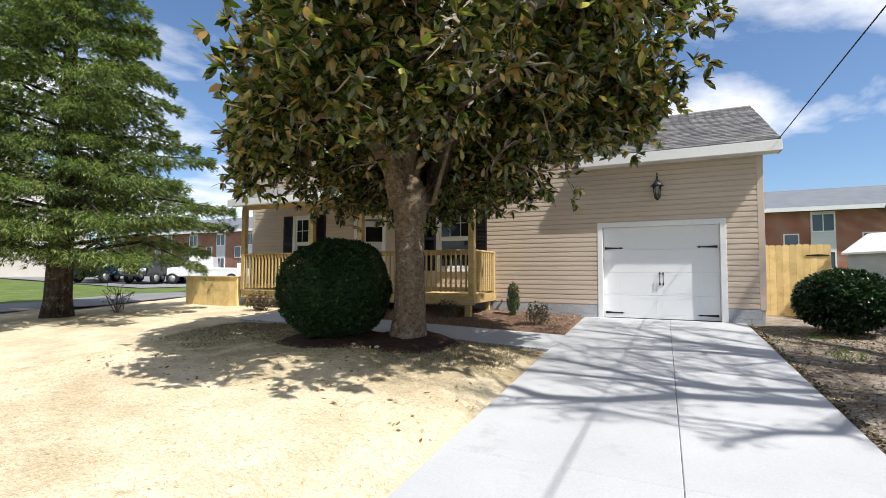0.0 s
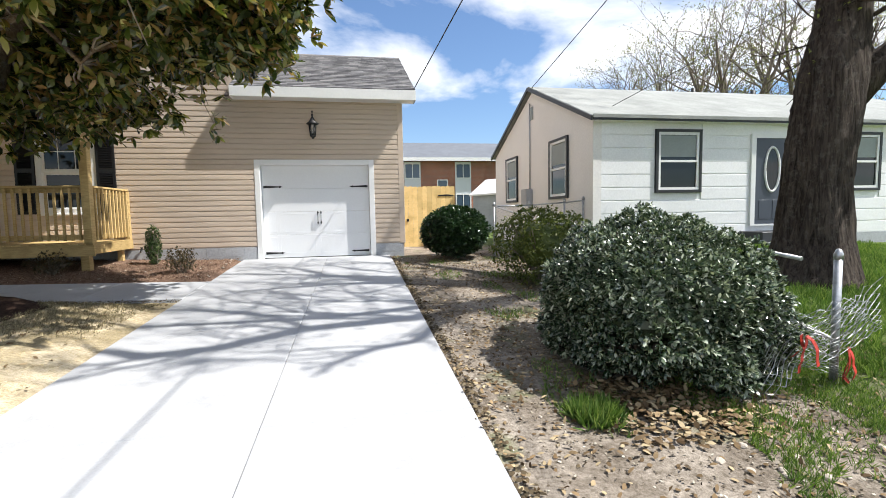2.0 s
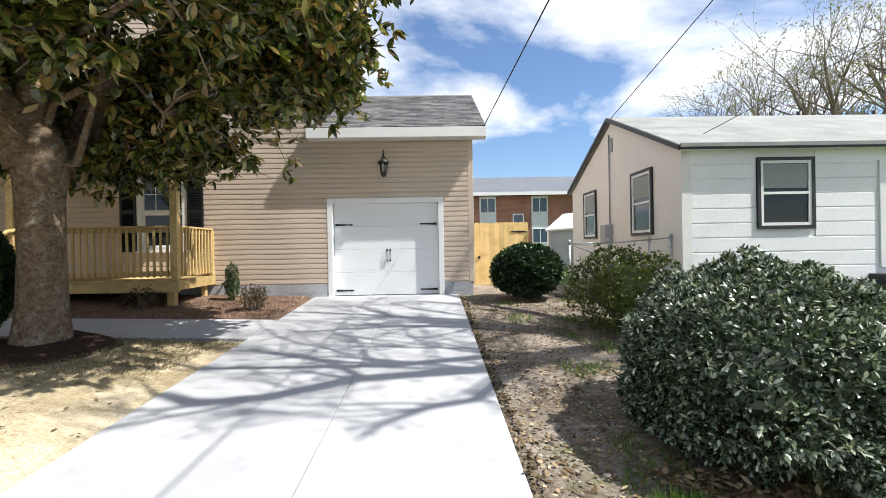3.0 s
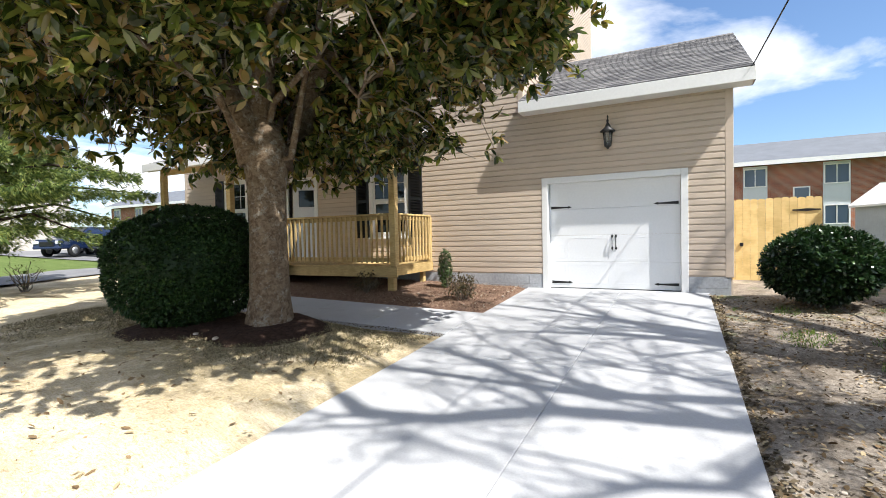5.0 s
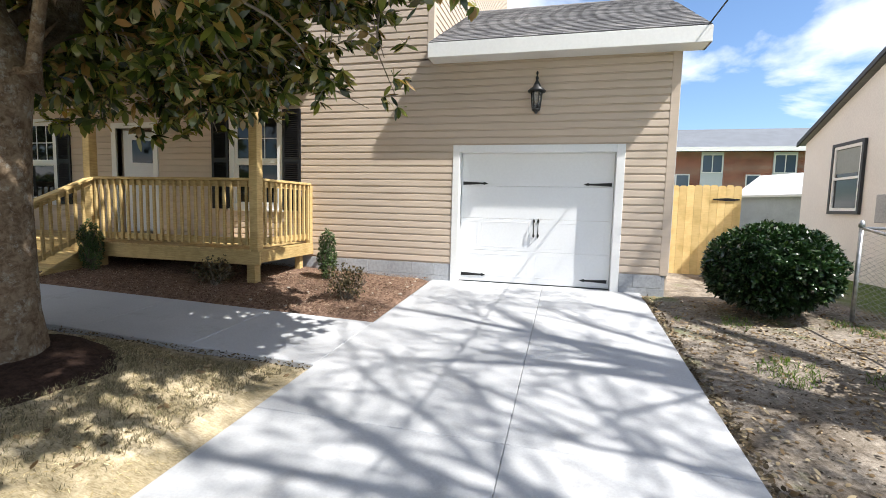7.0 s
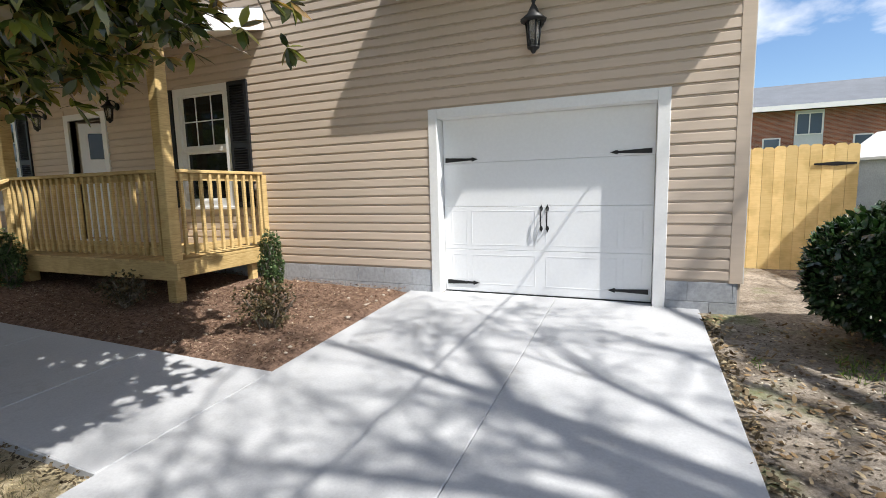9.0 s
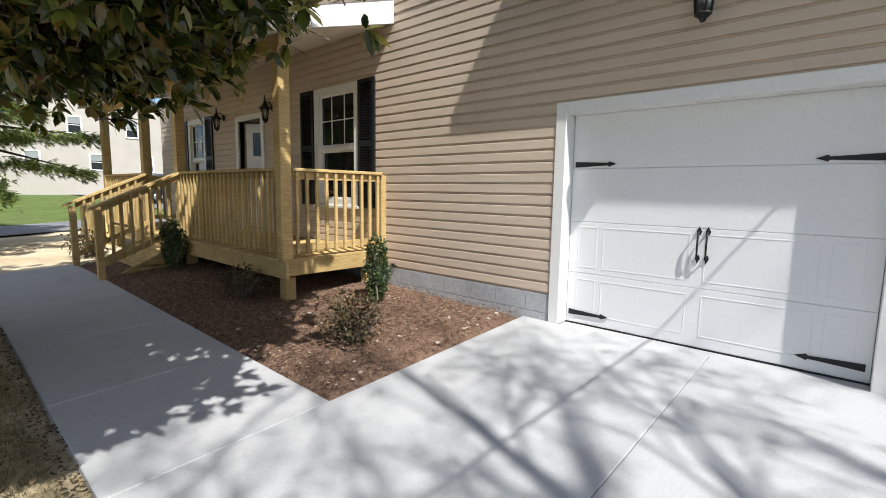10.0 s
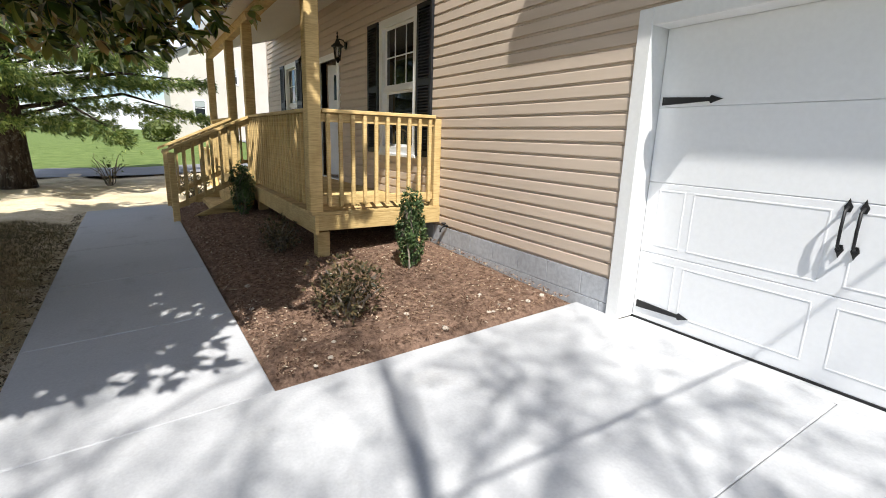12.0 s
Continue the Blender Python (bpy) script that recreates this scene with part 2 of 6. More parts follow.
def make_ground():
    """Straw-covered bare lawn, dirt and leaf litter by the drive, grass beyond."""
    m = Mat("ground", 0.95, 0, 0.1)
    sepn = m.n.new("ShaderNodeSeparateXYZ")
    m.l.new(m.geo.outputs["Position"], sepn.inputs[0])
    X, Y = sepn.outputs[0], sepn.outputs[1]
    wob = m.math("MULTIPLY", m.math("SUBTRACT", m.noise(0.9, 5), 0.5), 2.4)
    fine = m.math("MULTIPLY", m.math("SUBTRACT", m.noise(9, 4), 0.5), 0.5)
    xw = m.math("ADD", m.math("ADD", X, wob), fine)
    straw = m.mix(m.ramp(m.noise(1.2, 6, 0.62), (0.35, (0, 0, 0)), (0.62, (1, 1, 1))), (0.50, 0.42, 0.30), (0.68, 0.60, 0.46))
    fib = m.ramp(m.noise(22, 5, 0.75, (1, 3.0, 1), distort=1.2), (0.32, (0.60, 0.55, 0.45)), (0.58, (1.12, 1.10, 1.06)))
    straw = m.mix(1.0, straw, fib, "MULTIPLY")
    straw = m.mix(m.ramp(m.noise(3.1, 6, 0.7), (0.60, (0, 0, 0)), (0.74, (0.7, 0.7, 0.7))), straw, (0.22, 0.18, 0.105))
    # thin brown turf under the magnolia, broken by bare patches
    ty = m.ramp(m.math("MULTIPLY", m.math("SUBTRACT", m.math("ADD", Y, m.math("MULTIPLY", wob, 1.5)), 3.9), 0.4), (0.1, (0, 0, 0)), (0.6, (1, 1, 1)))
    tx = m.ramp(m.math("MULTIPLY", m.math("ADD", xw, 9.5), 0.5), (0.2, (0, 0, 0)), (0.8, (1, 1, 1)))
    tp = m.ramp(m.noise(2.0, 7, 0.7), (0.40, (0.15, 0.15, 0.15)), (0.52, (0.85, 0.85, 0.85)))
    turf = m.mix(m.noise(7, 6, 0.75), (0.17, 0.145, 0.085), (0.40, 0.335, 0.215))
    straw = m.mix(m.mix(1.0, m.mix(1.0, ty, tx, "MULTIPLY"), tp, "MULTIPLY"), straw, m.mix(1.0, turf, fib, "MULTIPLY"))
    dirt = m.mix(m.ramp(m.noise(2.3, 6, 0.7), (0.35, (0, 0, 0)), (0.65, (1, 1, 1))), (0.15, 0.125, 0.10), (0.36, 0.32, 0.275))
    dirt = m.mix(1.0, dirt, m.ramp(m.noise(24, 8, 0.85), (0.36, (0.42, 0.39, 0.34)), (0.62, (1.3, 1.28, 1.25))), "MULTIPLY")
    grass = m.mix(m.ramp(m.noise(1.6, 6, 0.65), (0.3, (0, 0, 0)), (0.7, (1, 1, 1))), (0.075, 0.115, 0.032), (0.155, 0.20, 0.07))
    grass = m.mix(1.0, grass, m.ramp(m.noise(30, 4, 0.8), (0.3, (0.55, 0.6, 0.5)), (0.7, (1.25, 1.2, 1.1))), "MULTIPLY")
    right = m.math("GREATER_THAN", X, -0.4)
    c = m.mix(right, straw, dirt)
    gmask = m.ramp(m.math("MULTIPLY", m.math("SUBTRACT", xw, 3.4), 0.6), (0.3, (0, 0, 0)), (0.7, (1, 1, 1)))
    c = m.mix(gmask, c, grass)
    gl = m.ramp(m.math("MULTIPLY", m.math("SUBTRACT", -17.5, m.math("ADD", X, fine)), 2.0), (0.0, (0, 0, 0)), (0.6, (1, 1, 1)))
    c = m.mix(gl, c, grass)
    gp = m.ramp(m.noise(1.25, 5, 0.6), (0.56, (0, 0, 0)), (0.70, (0.7, 0.7, 0.7)))
    c = m.mix(m.mix(1.0, gp, right, "MULTIPLY"), c, grass)
    m.color(c).bump(m.mix(0.5, m.noise(26, 5, 0.8), m.noise(4, 5, 0.7)), 0.9, 0.03)
    return m.m


GROUND = make_ground()


def make_mulch(name, a, b):
    m = Mat(name, 0.95, 0, 0.1)
    c = m.mix(m.ramp(m.noise(18, 6, 0.8), (0.35, (0, 0, 0)), (0.65, (1, 1, 1))), a, b)
    m.color(c).bump(m.noise(28, 6, 0.85), 1.0, 0.03)
    return m.m


MULCH = make_mulch("bark_mulch", (0.085, 0.052, 0.037), (0.33, 0.215, 0.155))
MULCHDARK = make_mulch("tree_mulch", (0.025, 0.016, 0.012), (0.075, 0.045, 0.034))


# ---- ground ----
def base(y):
    return 0.622 - 0.055 * (11.71 - min(11.71, max(-4.0, y)))


def smooth(a, b, v):
    k = min(1.0, max(0.0, (v - a) / (b - a)))
    return k * k * (3 - 2 * k)


def gz(x, y):
    z = base(y) - 0.035
    if x < 0:
        lawn = 0.28 * (1 - math.exp(min(0.0, x + 2.03) / 0.75))
        walkside = 0.03 * min(6.0, max(0.0, -2.03 - x)) - 0.02
        z += lawn + (walkside - lawn) * smooth(7.0, 7.8, y)
        z += 0.45 * smooth(-22.0, -42.0, x)
    z -= 0.03 * smooth(1.2, 2.2, x) * smooth(9.0, 5.0, y) if x > 0 else 0.0
    z += 0.22 * smooth(3.6, 6.0, x) * smooth(12.0, 9.0, y) if x > 0 else 0.0
    if not (-2.4 < x < 1.5):
        z += 0.035 * (noise.noise((x * 0.9, y * 0.9, 0.3))) * (1 if abs(x) < 20 else 0)
        z += 0.012 * noise.noise((x * 4.1, y * 4.1, 1.3)) * (1 if abs(x) < 20 else 0)
    return z


def graded(lo, hi, step, far):
    core = list(np.arange(lo, hi + 1e-6, step))
    out, s = [], step
    while core[-1] + s < far:
        s *= 1.35
        core.append(core[-1] + s)
    v, s = lo, step
    while v - s > -far:
        s *= 1.35
        v -= s
        out.append(v)
    return out[::-1] + core


gx, gy = graded(-10, 8, 0.16, 1400), graded(-1, 13, 0.16, 1400)
gverts = [(x, y, gz(x, y)) for y in gy for x in gx]
nx = len(gx)
gfaces = [(j * nx + i, j * nx + i + 1, (j + 1) * nx + i + 1, (j + 1) * nx + i) for j in range(len(gy) - 1) for i in range(nx - 1)]
tagged(raw("ground", gverts, gfaces, GROUND, smooth=True), "pale straw-covered yard, bare dirt and grass", "ground", kind="structure")


def slab(name, x0, x1, y0, y1, label, zf, depth=0.14, bevel=0.007, step=0.4):
    """A concrete panel whose top follows zf."""
    xs = [x0, x0 + bevel] + list(np.linspace(x0, x1, max(2, int((x1 - x0) / step)) + 1)[1:-1]) + [x1 - bevel, x1]
    ys = [y0, y0 + bevel] + list(np.linspace(y0, y1, max(2, int((y1 - y0) / step)) + 1)[1:-1]) + [y1 - bevel, y1]
    vs, fs = [], []
    for j, y in enumerate(ys):
        for i, x in enumerate(xs):
            edge = i in (0, len(xs) - 1) or j in (0, len(ys) - 1)
            vs.append((x, y, zf(x, y) - (bevel if edge else 0)))
    w, h = len(xs), len(ys)
    fs = [(j * w + i, j * w + i + 1, (j + 1) * w + i + 1, (j + 1) * w + i) for j in range(h - 1) for i in range(w - 1)]
    rim = [i for i in range(w)] + [j * w + w - 1 for j in range(1, h)] + [(h - 1) * w + i for i in range(w - 2, -1, -1)] + [j * w for j in range(h - 2, 0, -1)]
    lower = len(vs)
    vs += [(vs[i][0], vs[i][1], vs[i][2] - depth) for i in rim]
    k = len(rim)
    fs += [(rim[i], lower + i, lower + (i + 1) % k, rim[(i + 1) % k]) for i in range(k)]
    return raw(name, vs, fs, CONCRETE)


drive = thing("driveway", "light grey concrete driveway in jointed panels", "driveway", kind="structure")
DY = [-3.0, 0.4, 3.7, 7.0, 11.70]
for j0, j1 in zip(DY, DY[1:]):
    for i0, i1 in ((-2.03, -0.2), (-0.2, 1.25)):
        p = slab("concrete_panel", i0 + 0.0015, i1 - 0.0015, j0 + 0.0015, j1 - 0.0015, "", lambda x, y: base(y))
        p.parent = drive


def walk_z(x, y):
    return base(y) + 0.03 * min(6.0, max(0.0, -2.03 - x))


path_thing = thing("walkway", "shaded grey concrete front walkway", "walkway", kind="structure")
WX = [-9.1, -7.6, -6.2, -4.8, -3.4, -2.03]
for i0, i1 in zip(WX, WX[1:]):
    p = slab("concrete_panel", i0 + 0.004, i1 - 0.004, 7.84, 9.08, "", walk_z)
    for v in p.data.vertices:
        v.co.y += 0.022 * (v.co.x + 7.4) * (v.co.y - 7.84) / 1.24
    p.parent = path_thing


# ---- house ----
WALL_Y = 11.71


def spans(x0, x1, z0, z1, holes):
    """The stretches of a course left between holes (x0, x1, z0, z1)."""
    cuts = sorted((a, b) for a, b, c, d in holes if z1 > c + 1e-4 and z0 < d - 1e-4)
    out, x = [], x0
    for a, b in cuts:
        if a > x:
            out.append((x, min(a, x1)))
        x = max(x, b)
    if x < x1:
        out.append((x, x1))
    return [(a, b) for a, b in out if b - a > 0.02]


BOARD_CACHE = {}


def siding_board(length, h, material, depth=0.019):
    """One lap of siding from x = 0, its lower edge proud and turned under."""
    key = (round(length, 3), round(h, 3), material.name)
    if key not in BOARD_CACHE:
        bm = prism([(0.0, 0.0), (-depth, 0.0), (-depth - 0.0005, 0.004), (-depth + 0.0015, h * (0.90 if h > 0.2 else 0.73)), (-0.002, h * (0.95 if h > 0.2 else 0.85)), (-0.0015, h), (0.0, h)], 0, length)
        me = bpy.data.meshes.new("siding_board")
        bm.to_mesh(me)
        bm.free()
        me.materials.append(material)
        BOARD_CACHE[key] = me
    return BOARD_CACHE[key]


def clad(parent, x0, x1, z0, z1, h, holes, material, place, top=None):
    """Courses of siding on a wall; place(x, z) gives the pose of a board that starts there."""
    z, n = z0, 0
    while z < z1 - 0.01:
        hh = min(h, z1 - z)
        a0, b0 = (x0, x1) if top is None else top(z)
        for a, b in spans(a0, b0, z, z + hh, holes) if b0 - a0 > 0.05 else ():
            ob = new("siding_board", siding_board(b - a, hh, material))
            ob.parent = parent
            ob.matrix_basis = place(a, z)
        z += h
        n += 1


def wall_with_holes(bm, x0, x1, y0, y1, z0, z1, holes):
    """A wall along x with openings right through it."""
    xs = sorted({x0, x1, *(v for h in holes for v in h[:2])})
    zs = sorted({z0, z1, *(v for h in holes for v in h[2:])})
    for a, b in zip(xs, xs[1:]):
        for c, d in zip(zs, zs[1:]):
            if not any(h[0] <= a and b <= h[1] and h[2] <= c and d <= h[3] for h in holes):
                box(bm, a, b, y0, y1, c, d)
    bmesh.ops.remove_doubles(bm, verts=bm.verts, dist=1e-5)
    return bm


GD = (-1.60, 0.81, 0.56, 2.735)
WIN_B, WIN_A = (-5.90, -4.95, 1.80, 3.42), (-11.05, -10.25, 1.80, 3.38)
DOOR = (-8.62, -7.72, 1.17, 3.24)
HOLES = [(-1.63, 0.84, 0.53, 2.765), WIN_B, WIN_A, DOOR]
HX0, HX1, GX1 = -12.9, -2.1, 1.60

house = thing("house", "two-storey house in tan vinyl siding with attached garage", "house", (0, 0, 0))
wall = part("wall", wall_with_holes(bmesh.new(), HX0, GX1, WALL_Y, WALL_Y + 0.2, 0.45, 4.22, HOLES), SIDING, house, "tan vinyl-sided front wall")
part("foundation", wall_with_holes(bmesh.new(), HX0 + 0.02, GX1 - 0.02, WALL_Y - 0.004, WALL_Y + 0.1, 0.4, 0.9, [(-1.72, 0.93, 0.4, 0.9)]), FOUND, house, "grey painted block foundation")
part("upper_wall", cube(HX0, HX1, WALL_Y, WALL_Y + 0.2, 4.22, 11.2), SIDING, house)
part("garage_side_wall", prism([(WALL_Y + 0.2, 0.4), (18.2, 0.4), (18.2, 4.30), (14.9, 6.05), (WALL_Y + 0.2, 4.36)], GX1 - 0.2, GX1), SIDING, house)
part("back_wall", cube(HX0, GX1 - 0.2, 18.0, 18.2, 0.4, 4.3), SIDING, house)
part("far_side_wall", cube(HX0, HX0 + 0.2, WALL_Y + 0.2, 18.0, 0.4, 11.2), SIDING, house)
part("floor_slab", cube(HX0 + 0.2, GX1 - 0.2, WALL_Y + 0.2, 18.0, 0.4, 0.6), FOUND, house)
part("upper_floor", cube(HX0 + 0.2, HX1, WALL_Y + 0.2, 18.0, 4.3, 4.45), CREAM, house)
front_place = lambda x, z: pose(x, WALL_Y, z)
SID_H = 0.1143
wall_holes = [(-1.715, 0.929, 0.5, 2.85), (-5.99, -4.86, 1.70, 3.50), (-11.14, -10.16, 1.70, 3.46), (-8.74, -7.60, 1.10, 3.34)]
clad(wall, HX0 + 0.06, GX1 - 0.10, 0.93, 4.22, SID_H, wall_holes, SIDING, front_place)
clad(wall, HX0 + 0.06, HX1 - 0.08, 0.93 + 29 * SID_H, 11.15, SID_H, [], SIDING, front_place)
# upper side wall above the garage roof, a gable end
UY0, UY1, UE, UR = WALL_Y, 20.4, 11.2, 13.1
side = part("gable_wall", prism([(UY0, 4.0), (UY1, 4.0), (UY1, UE), ((UY0 + UY1) / 2, UR), (UY0, UE)], HX1 - 0.2, HX1 - 0.002), SIDING, house)
side_place = lambda x, z: pose(HX1, x, z, 0, 0, 90)
slope_u = (UR - UE) / ((UY1 - UY0) / 2)
clad(side, UY0, UY1, 4.4, UR, SID_H, [], SIDING, side_place, top=lambda z: (UY0 + 0.08 + max(0, (z + SID_H - UE) / slope_u), UY1 - 0.08 - max(0, (z + SID_H - UE) / slope_u)))
for x0, x1, z0, z1 in ((GX1 - 0.10, GX1 + 0.018, 0.90, 4.20), (HX1 - 0.09, HX1 + 0.02, 4.3, 10.95), (HX0 - 0.02, HX0 + 0.07, 0.9, 10.95)):
    part("corner_post", cube(x0, x1, WALL_Y - 0.022, WALL_Y + 0.1, z0, z1, 0.004), SIDING, house)
part("corner_post", cube(HX1 - 0.05, HX1 + 0.024, UY1 - 0.09, UY1 + 0.02, 4.3, UE, 0.004), WHITE, house)
part("garage_corner_trim", cube(GX1 + 0.0185, GX1 + 0.024, WALL_Y - 0.02, WALL_Y + 0.09, 0.9, 4.2), WHITE, house)

# garage roof: eave over the drive, ridge along x
EY, EZ, RY, RZ, RX0, RX1 = 11.38, 4.38, 14.9, 6.2, -2.08, 1.90
rs = (RZ - EZ) / (RY - EY)
roof = part("garage_roof", prism([(EY, EZ), (RY, RZ), (2 * RY - EY, EZ), (2 * RY - EY, EZ - 0.10), (RY, RZ - 0.10), (EY, EZ - 0.10)], RX0, RX1), SHINGLE, house, "dark grey asphalt shingle roof")
part("fascia", cube(RX0, RX1 + 0.004, EY - 0.035, EY - 0.004, EZ - 0.23, EZ - 0.012, 0.004), WHITE, house, "white eave fascia")
part("soffit", cube(RX0, RX1, EY - 0.004, WALL_Y, EZ - 0.23, EZ - 0.21), WHITE, house)
part("rake_board", prism([(EY - 0.034, EZ - 0.23), (EY - 0.034, EZ - 0.02), (RY, RZ - 0.01), (RY, RZ - 0.20), (WALL_Y, EZ - 0.19 + rs * 0.2), (WALL_Y, EZ - 0.23)], RX1 - 0.02, RX1 + 0.006), WHITE, house)
part("rake_soffit", prism([(WALL_Y, EZ - 0.20 + rs * 0.25), (RY, RZ - 0.16), (RY, RZ - 0.14), (WALL_Y, EZ - 0.18 + rs * 0.25)], GX1 + 0.02, RX1 - 0.02), WHITE, house)

def foundation_blocks(x0, x1):
    """Painted blocks in running bond on the foundation's face."""
    for row, (z0, z1) in enumerate(((0.50, 0.695), (0.705, 0.90))):
        x = x0 - (0.2 if row % 2 else 0.0)
        while x < x1 - 0.02:
            a, c = max(x, x0) + 0.002, min(x + 0.40, x1) - 0.002
            if c - a > 0.03:
                part("block", cube(a, c, WALL_Y - 0.014 - random.uniform(0, 0.002), WALL_Y - 0.003, z0 - 0.002, z1 + 0.002, 0.002), FOUND, found)
            x += 0.40


found = [o for o in house.children if o.name.startswith("foundation")][0]
foundation_blocks(-4.6, -1.72)
foundation_blocks(0.935, GX1 - 0.03)

# shingle tabs on the slope over the drive
slope_len = math.hypot(RY - EY, RZ - EZ)
ang = math.degrees(math.atan2(RZ - EZ, RY - EY))
tab_meshes = []
for wdt in (0.30, 0.335, 0.36):
    bm = prism([(0.0, 0.002), (0.0, 0.011), (0.17, 0.003), (0.17, 0.0005)], 0.003, wdt - 0.003)
    me = bpy.data.meshes.new("shingle")
    bm.to_mesh(me)
    bm.free()
    me.materials.append(SHINGLE)
    tab_meshes.append((wdt, me))
rows_n = 27
for r in range(rows_n):
    x, d = RX0 + 0.005, r * (slope_len - 0.03) / rows_n
    first = random.uniform(0.1, 0.3)
    while x < RX1 - 0.03:
        wdt, me = tab_meshes[random.randrange(3)]
        w_now = min(first if x < RX0 + 0.01 else wdt, RX1 - x)
        tab = new("shingle", me)
        tab.parent = roof
        tab.matrix_basis = pose(x, EY + d * math.cos(radians(ang)) - 0.012, EZ + d * math.sin(radians(ang)) + 0.001 + random.uniform(0, 0.002), ang, 0, 0) @ Matrix.Diagonal((w_now / wdt, 1, 1, 1))
        x += w_now
part("ridge_cap", prism([(RY - 0.14, RZ - 0.055), (RY, RZ + 0.02), (RY + 0.14, RZ - 0.055), (RY, RZ + 0.004)], RX0, RX1), SHINGLE, house)

# main roof above the upper storey
MY = (UY0 + UY1) / 2
main_roof = part("main_roof", prism([(UY0 - 0.35, UE - 0.05), (MY, UR + 0.16), (UY1 + 0.35, UE - 0.05), (UY1 + 0.35, UE - 0.15), (MY, UR + 0.04), (UY0 - 0.35, UE - 0.15)], HX0 - 0.3, HX1 + 0.3), SHINGLE, house)
part("main_rake_board", prism([(UY0 - 0.36, UE - 0.06), (MY, UR + 0.15), (UY1 + 0.36, UE - 0.06), (UY1 + 0.36, UE - 0.26), (MY, UR - 0.05), (UY0 - 0.36, UE - 0.26)], HX1 + 0.28, HX1 + 0.305), WHITE, house)
part("main_fascia", cube(HX0 - 0.3, HX1 + 0.28, UY0 - 0.38, UY0 - 0.352, UE - 0.24, UE - 0.05), WHITE, house)
part("main_soffit", cube(HX0 - 0.3, HX1 + 0.28, UY0 - 0.35, UY0, UE - 0.24, UE - 0.22), CREAM, house)


part("rear_soffit", cube(HX0 - 0.3, HX1 + 0.28, UY1, UY1 + 0.352, UE - 0.26, UE - 0.16), WHITE, house)
part("rear_fascia", cube(HX0 - 0.3, HX1 + 0.28, UY1 + 0.353, UY1 + 0.38, UE - 0.26, UE - 0.04), WHITE, house)


# ---- garage door ----
def garage_door():
    d = thing("garage_door", "white panelled carriage-style garage door, closed", "garage door", (0, 0, 0), kind="structure")
    x0, x1, z0, z1 = GD
    z0 = 0.624
    # casing
    for a, b, c, e in ((-1.715, x0, 0.615, 2.85), (x1, 0.929, 0.615, 2.85), (x0, x1, z1, 2.85)):
        part("casing", cube(a, b, WALL_Y - 0.028, WALL_Y + 0.199, c, e, 0.005), WHITE, d)
    n, h = 4, (z1 - z0) / 4
    y = WALL_Y + 0.152
    mid = (x0 + x1) / 2
    for i in range(n):
        a, b = z0 + i * h + 0.001, z0 + (i + 1) * h - 0.001
        bm = cube(x0 + 0.004, x1 - 0.004, y, y + 0.045, a, b, 0.004)
        part("door_section", bm, DOORWHITE, d)
    # raised borders of the panels: two leaves, each with rails and stiles
    px = [(x0 + 0.10, x0 + 0.30), (x0 + 0.36, mid - 0.06), (mid + 0.06, x1 - 0.36), (x1 - 0.30, x1 - 0.10)]
    for za, zb in ((z0 + 0.10, z0 + h - 0.06), (z0 + h + 0.06, z0 + 2 * h - 0.05)):
        for xa, xb in px:
            bm = bmesh.new()
            box(bm, xa, xb, y - 0.002, y + 0.01, zb - 0.009, zb, 0.001)
            box(bm, xa, xb, y - 0.002, y + 0.01, za, za + 0.009, 0.001)
            box(bm, xa, xa + 0.009, y - 0.002, y + 0.01, za + 0.009, zb - 0.009, 0.001)
            box(bm, xb - 0.009, xb, y - 0.002, y + 0.01, za + 0.009, zb - 0.009, 0.001)
            part("panel_moulding", bm, DOORWHITE, d)
    # strap hinges
    for hx, sgn in ((x0 + 0.035, 1), (x1 - 0.035, -1)):
        for hz in (2.25, 0.735):
            bm = bmesh.new()
            L = 0.42
            pts = [(0, -0.028), (L * 0.80, -0.012), (L * 0.82, -0.026), (L * 0.9, -0.014), (L, 0), (L * 0.9, 0.014), (L * 0.82, 0.026), (L * 0.80, 0.012), (0, 0.028)]
            sub = prism([(hx + sgn * p, hz + q) for p, q in pts], y - 0.012, y - 0.002, "y")
            part("strap_hinge", sub, BLACKIRON, d, "black iron strap hinge")
    for hx in (mid + 0.01, mid + 0.08):
        bm = bmesh.new()
        zc, hh = 1.535, 0.15
        tube(bm, [(hx, y - 0.004, zc - hh + 0.03), (hx, y - 0.045, zc - hh + 0.055), (hx, y - 0.05, zc), (hx, y - 0.045, zc + hh - 0.055), (hx, y - 0.004, zc + hh - 0.03)], 0.008, 8)
        for s in (-1, 1):
            c = zc + s * (hh - 0.03)
            q = [(hx - 0.012, c - s * 0.03), (hx - 0.02, c), (hx - 0.008, c + s * 0.022), (hx, c + s * 0.045), (hx + 0.008, c + s * 0.022), (hx + 0.02, c), (hx + 0.012, c - s * 0.03)]
            sub = prism(q, y - 0.01, y - 0.002, "y")
            me = bpy.data.meshes.new("tmp")
            sub.to_mesh(me)
            sub.free()
            bm.from_mesh(me)
            bpy.data.meshes.remove(me)
        part("handle", bm, BLACKIRON, d, "black iron pull handle")
    part("threshold_seal", cube(x0, x1, y - 0.01, y + 0.04, 0.613, 0.626), BLACKIRON, d)
    part("floor_sill", cube(x0 + 0.002, x1 - 0.002, WALL_Y + 0.002, WALL_Y + 0.198, 0.52, 0.612), CONCRETE, d)
    return d


garage_door()


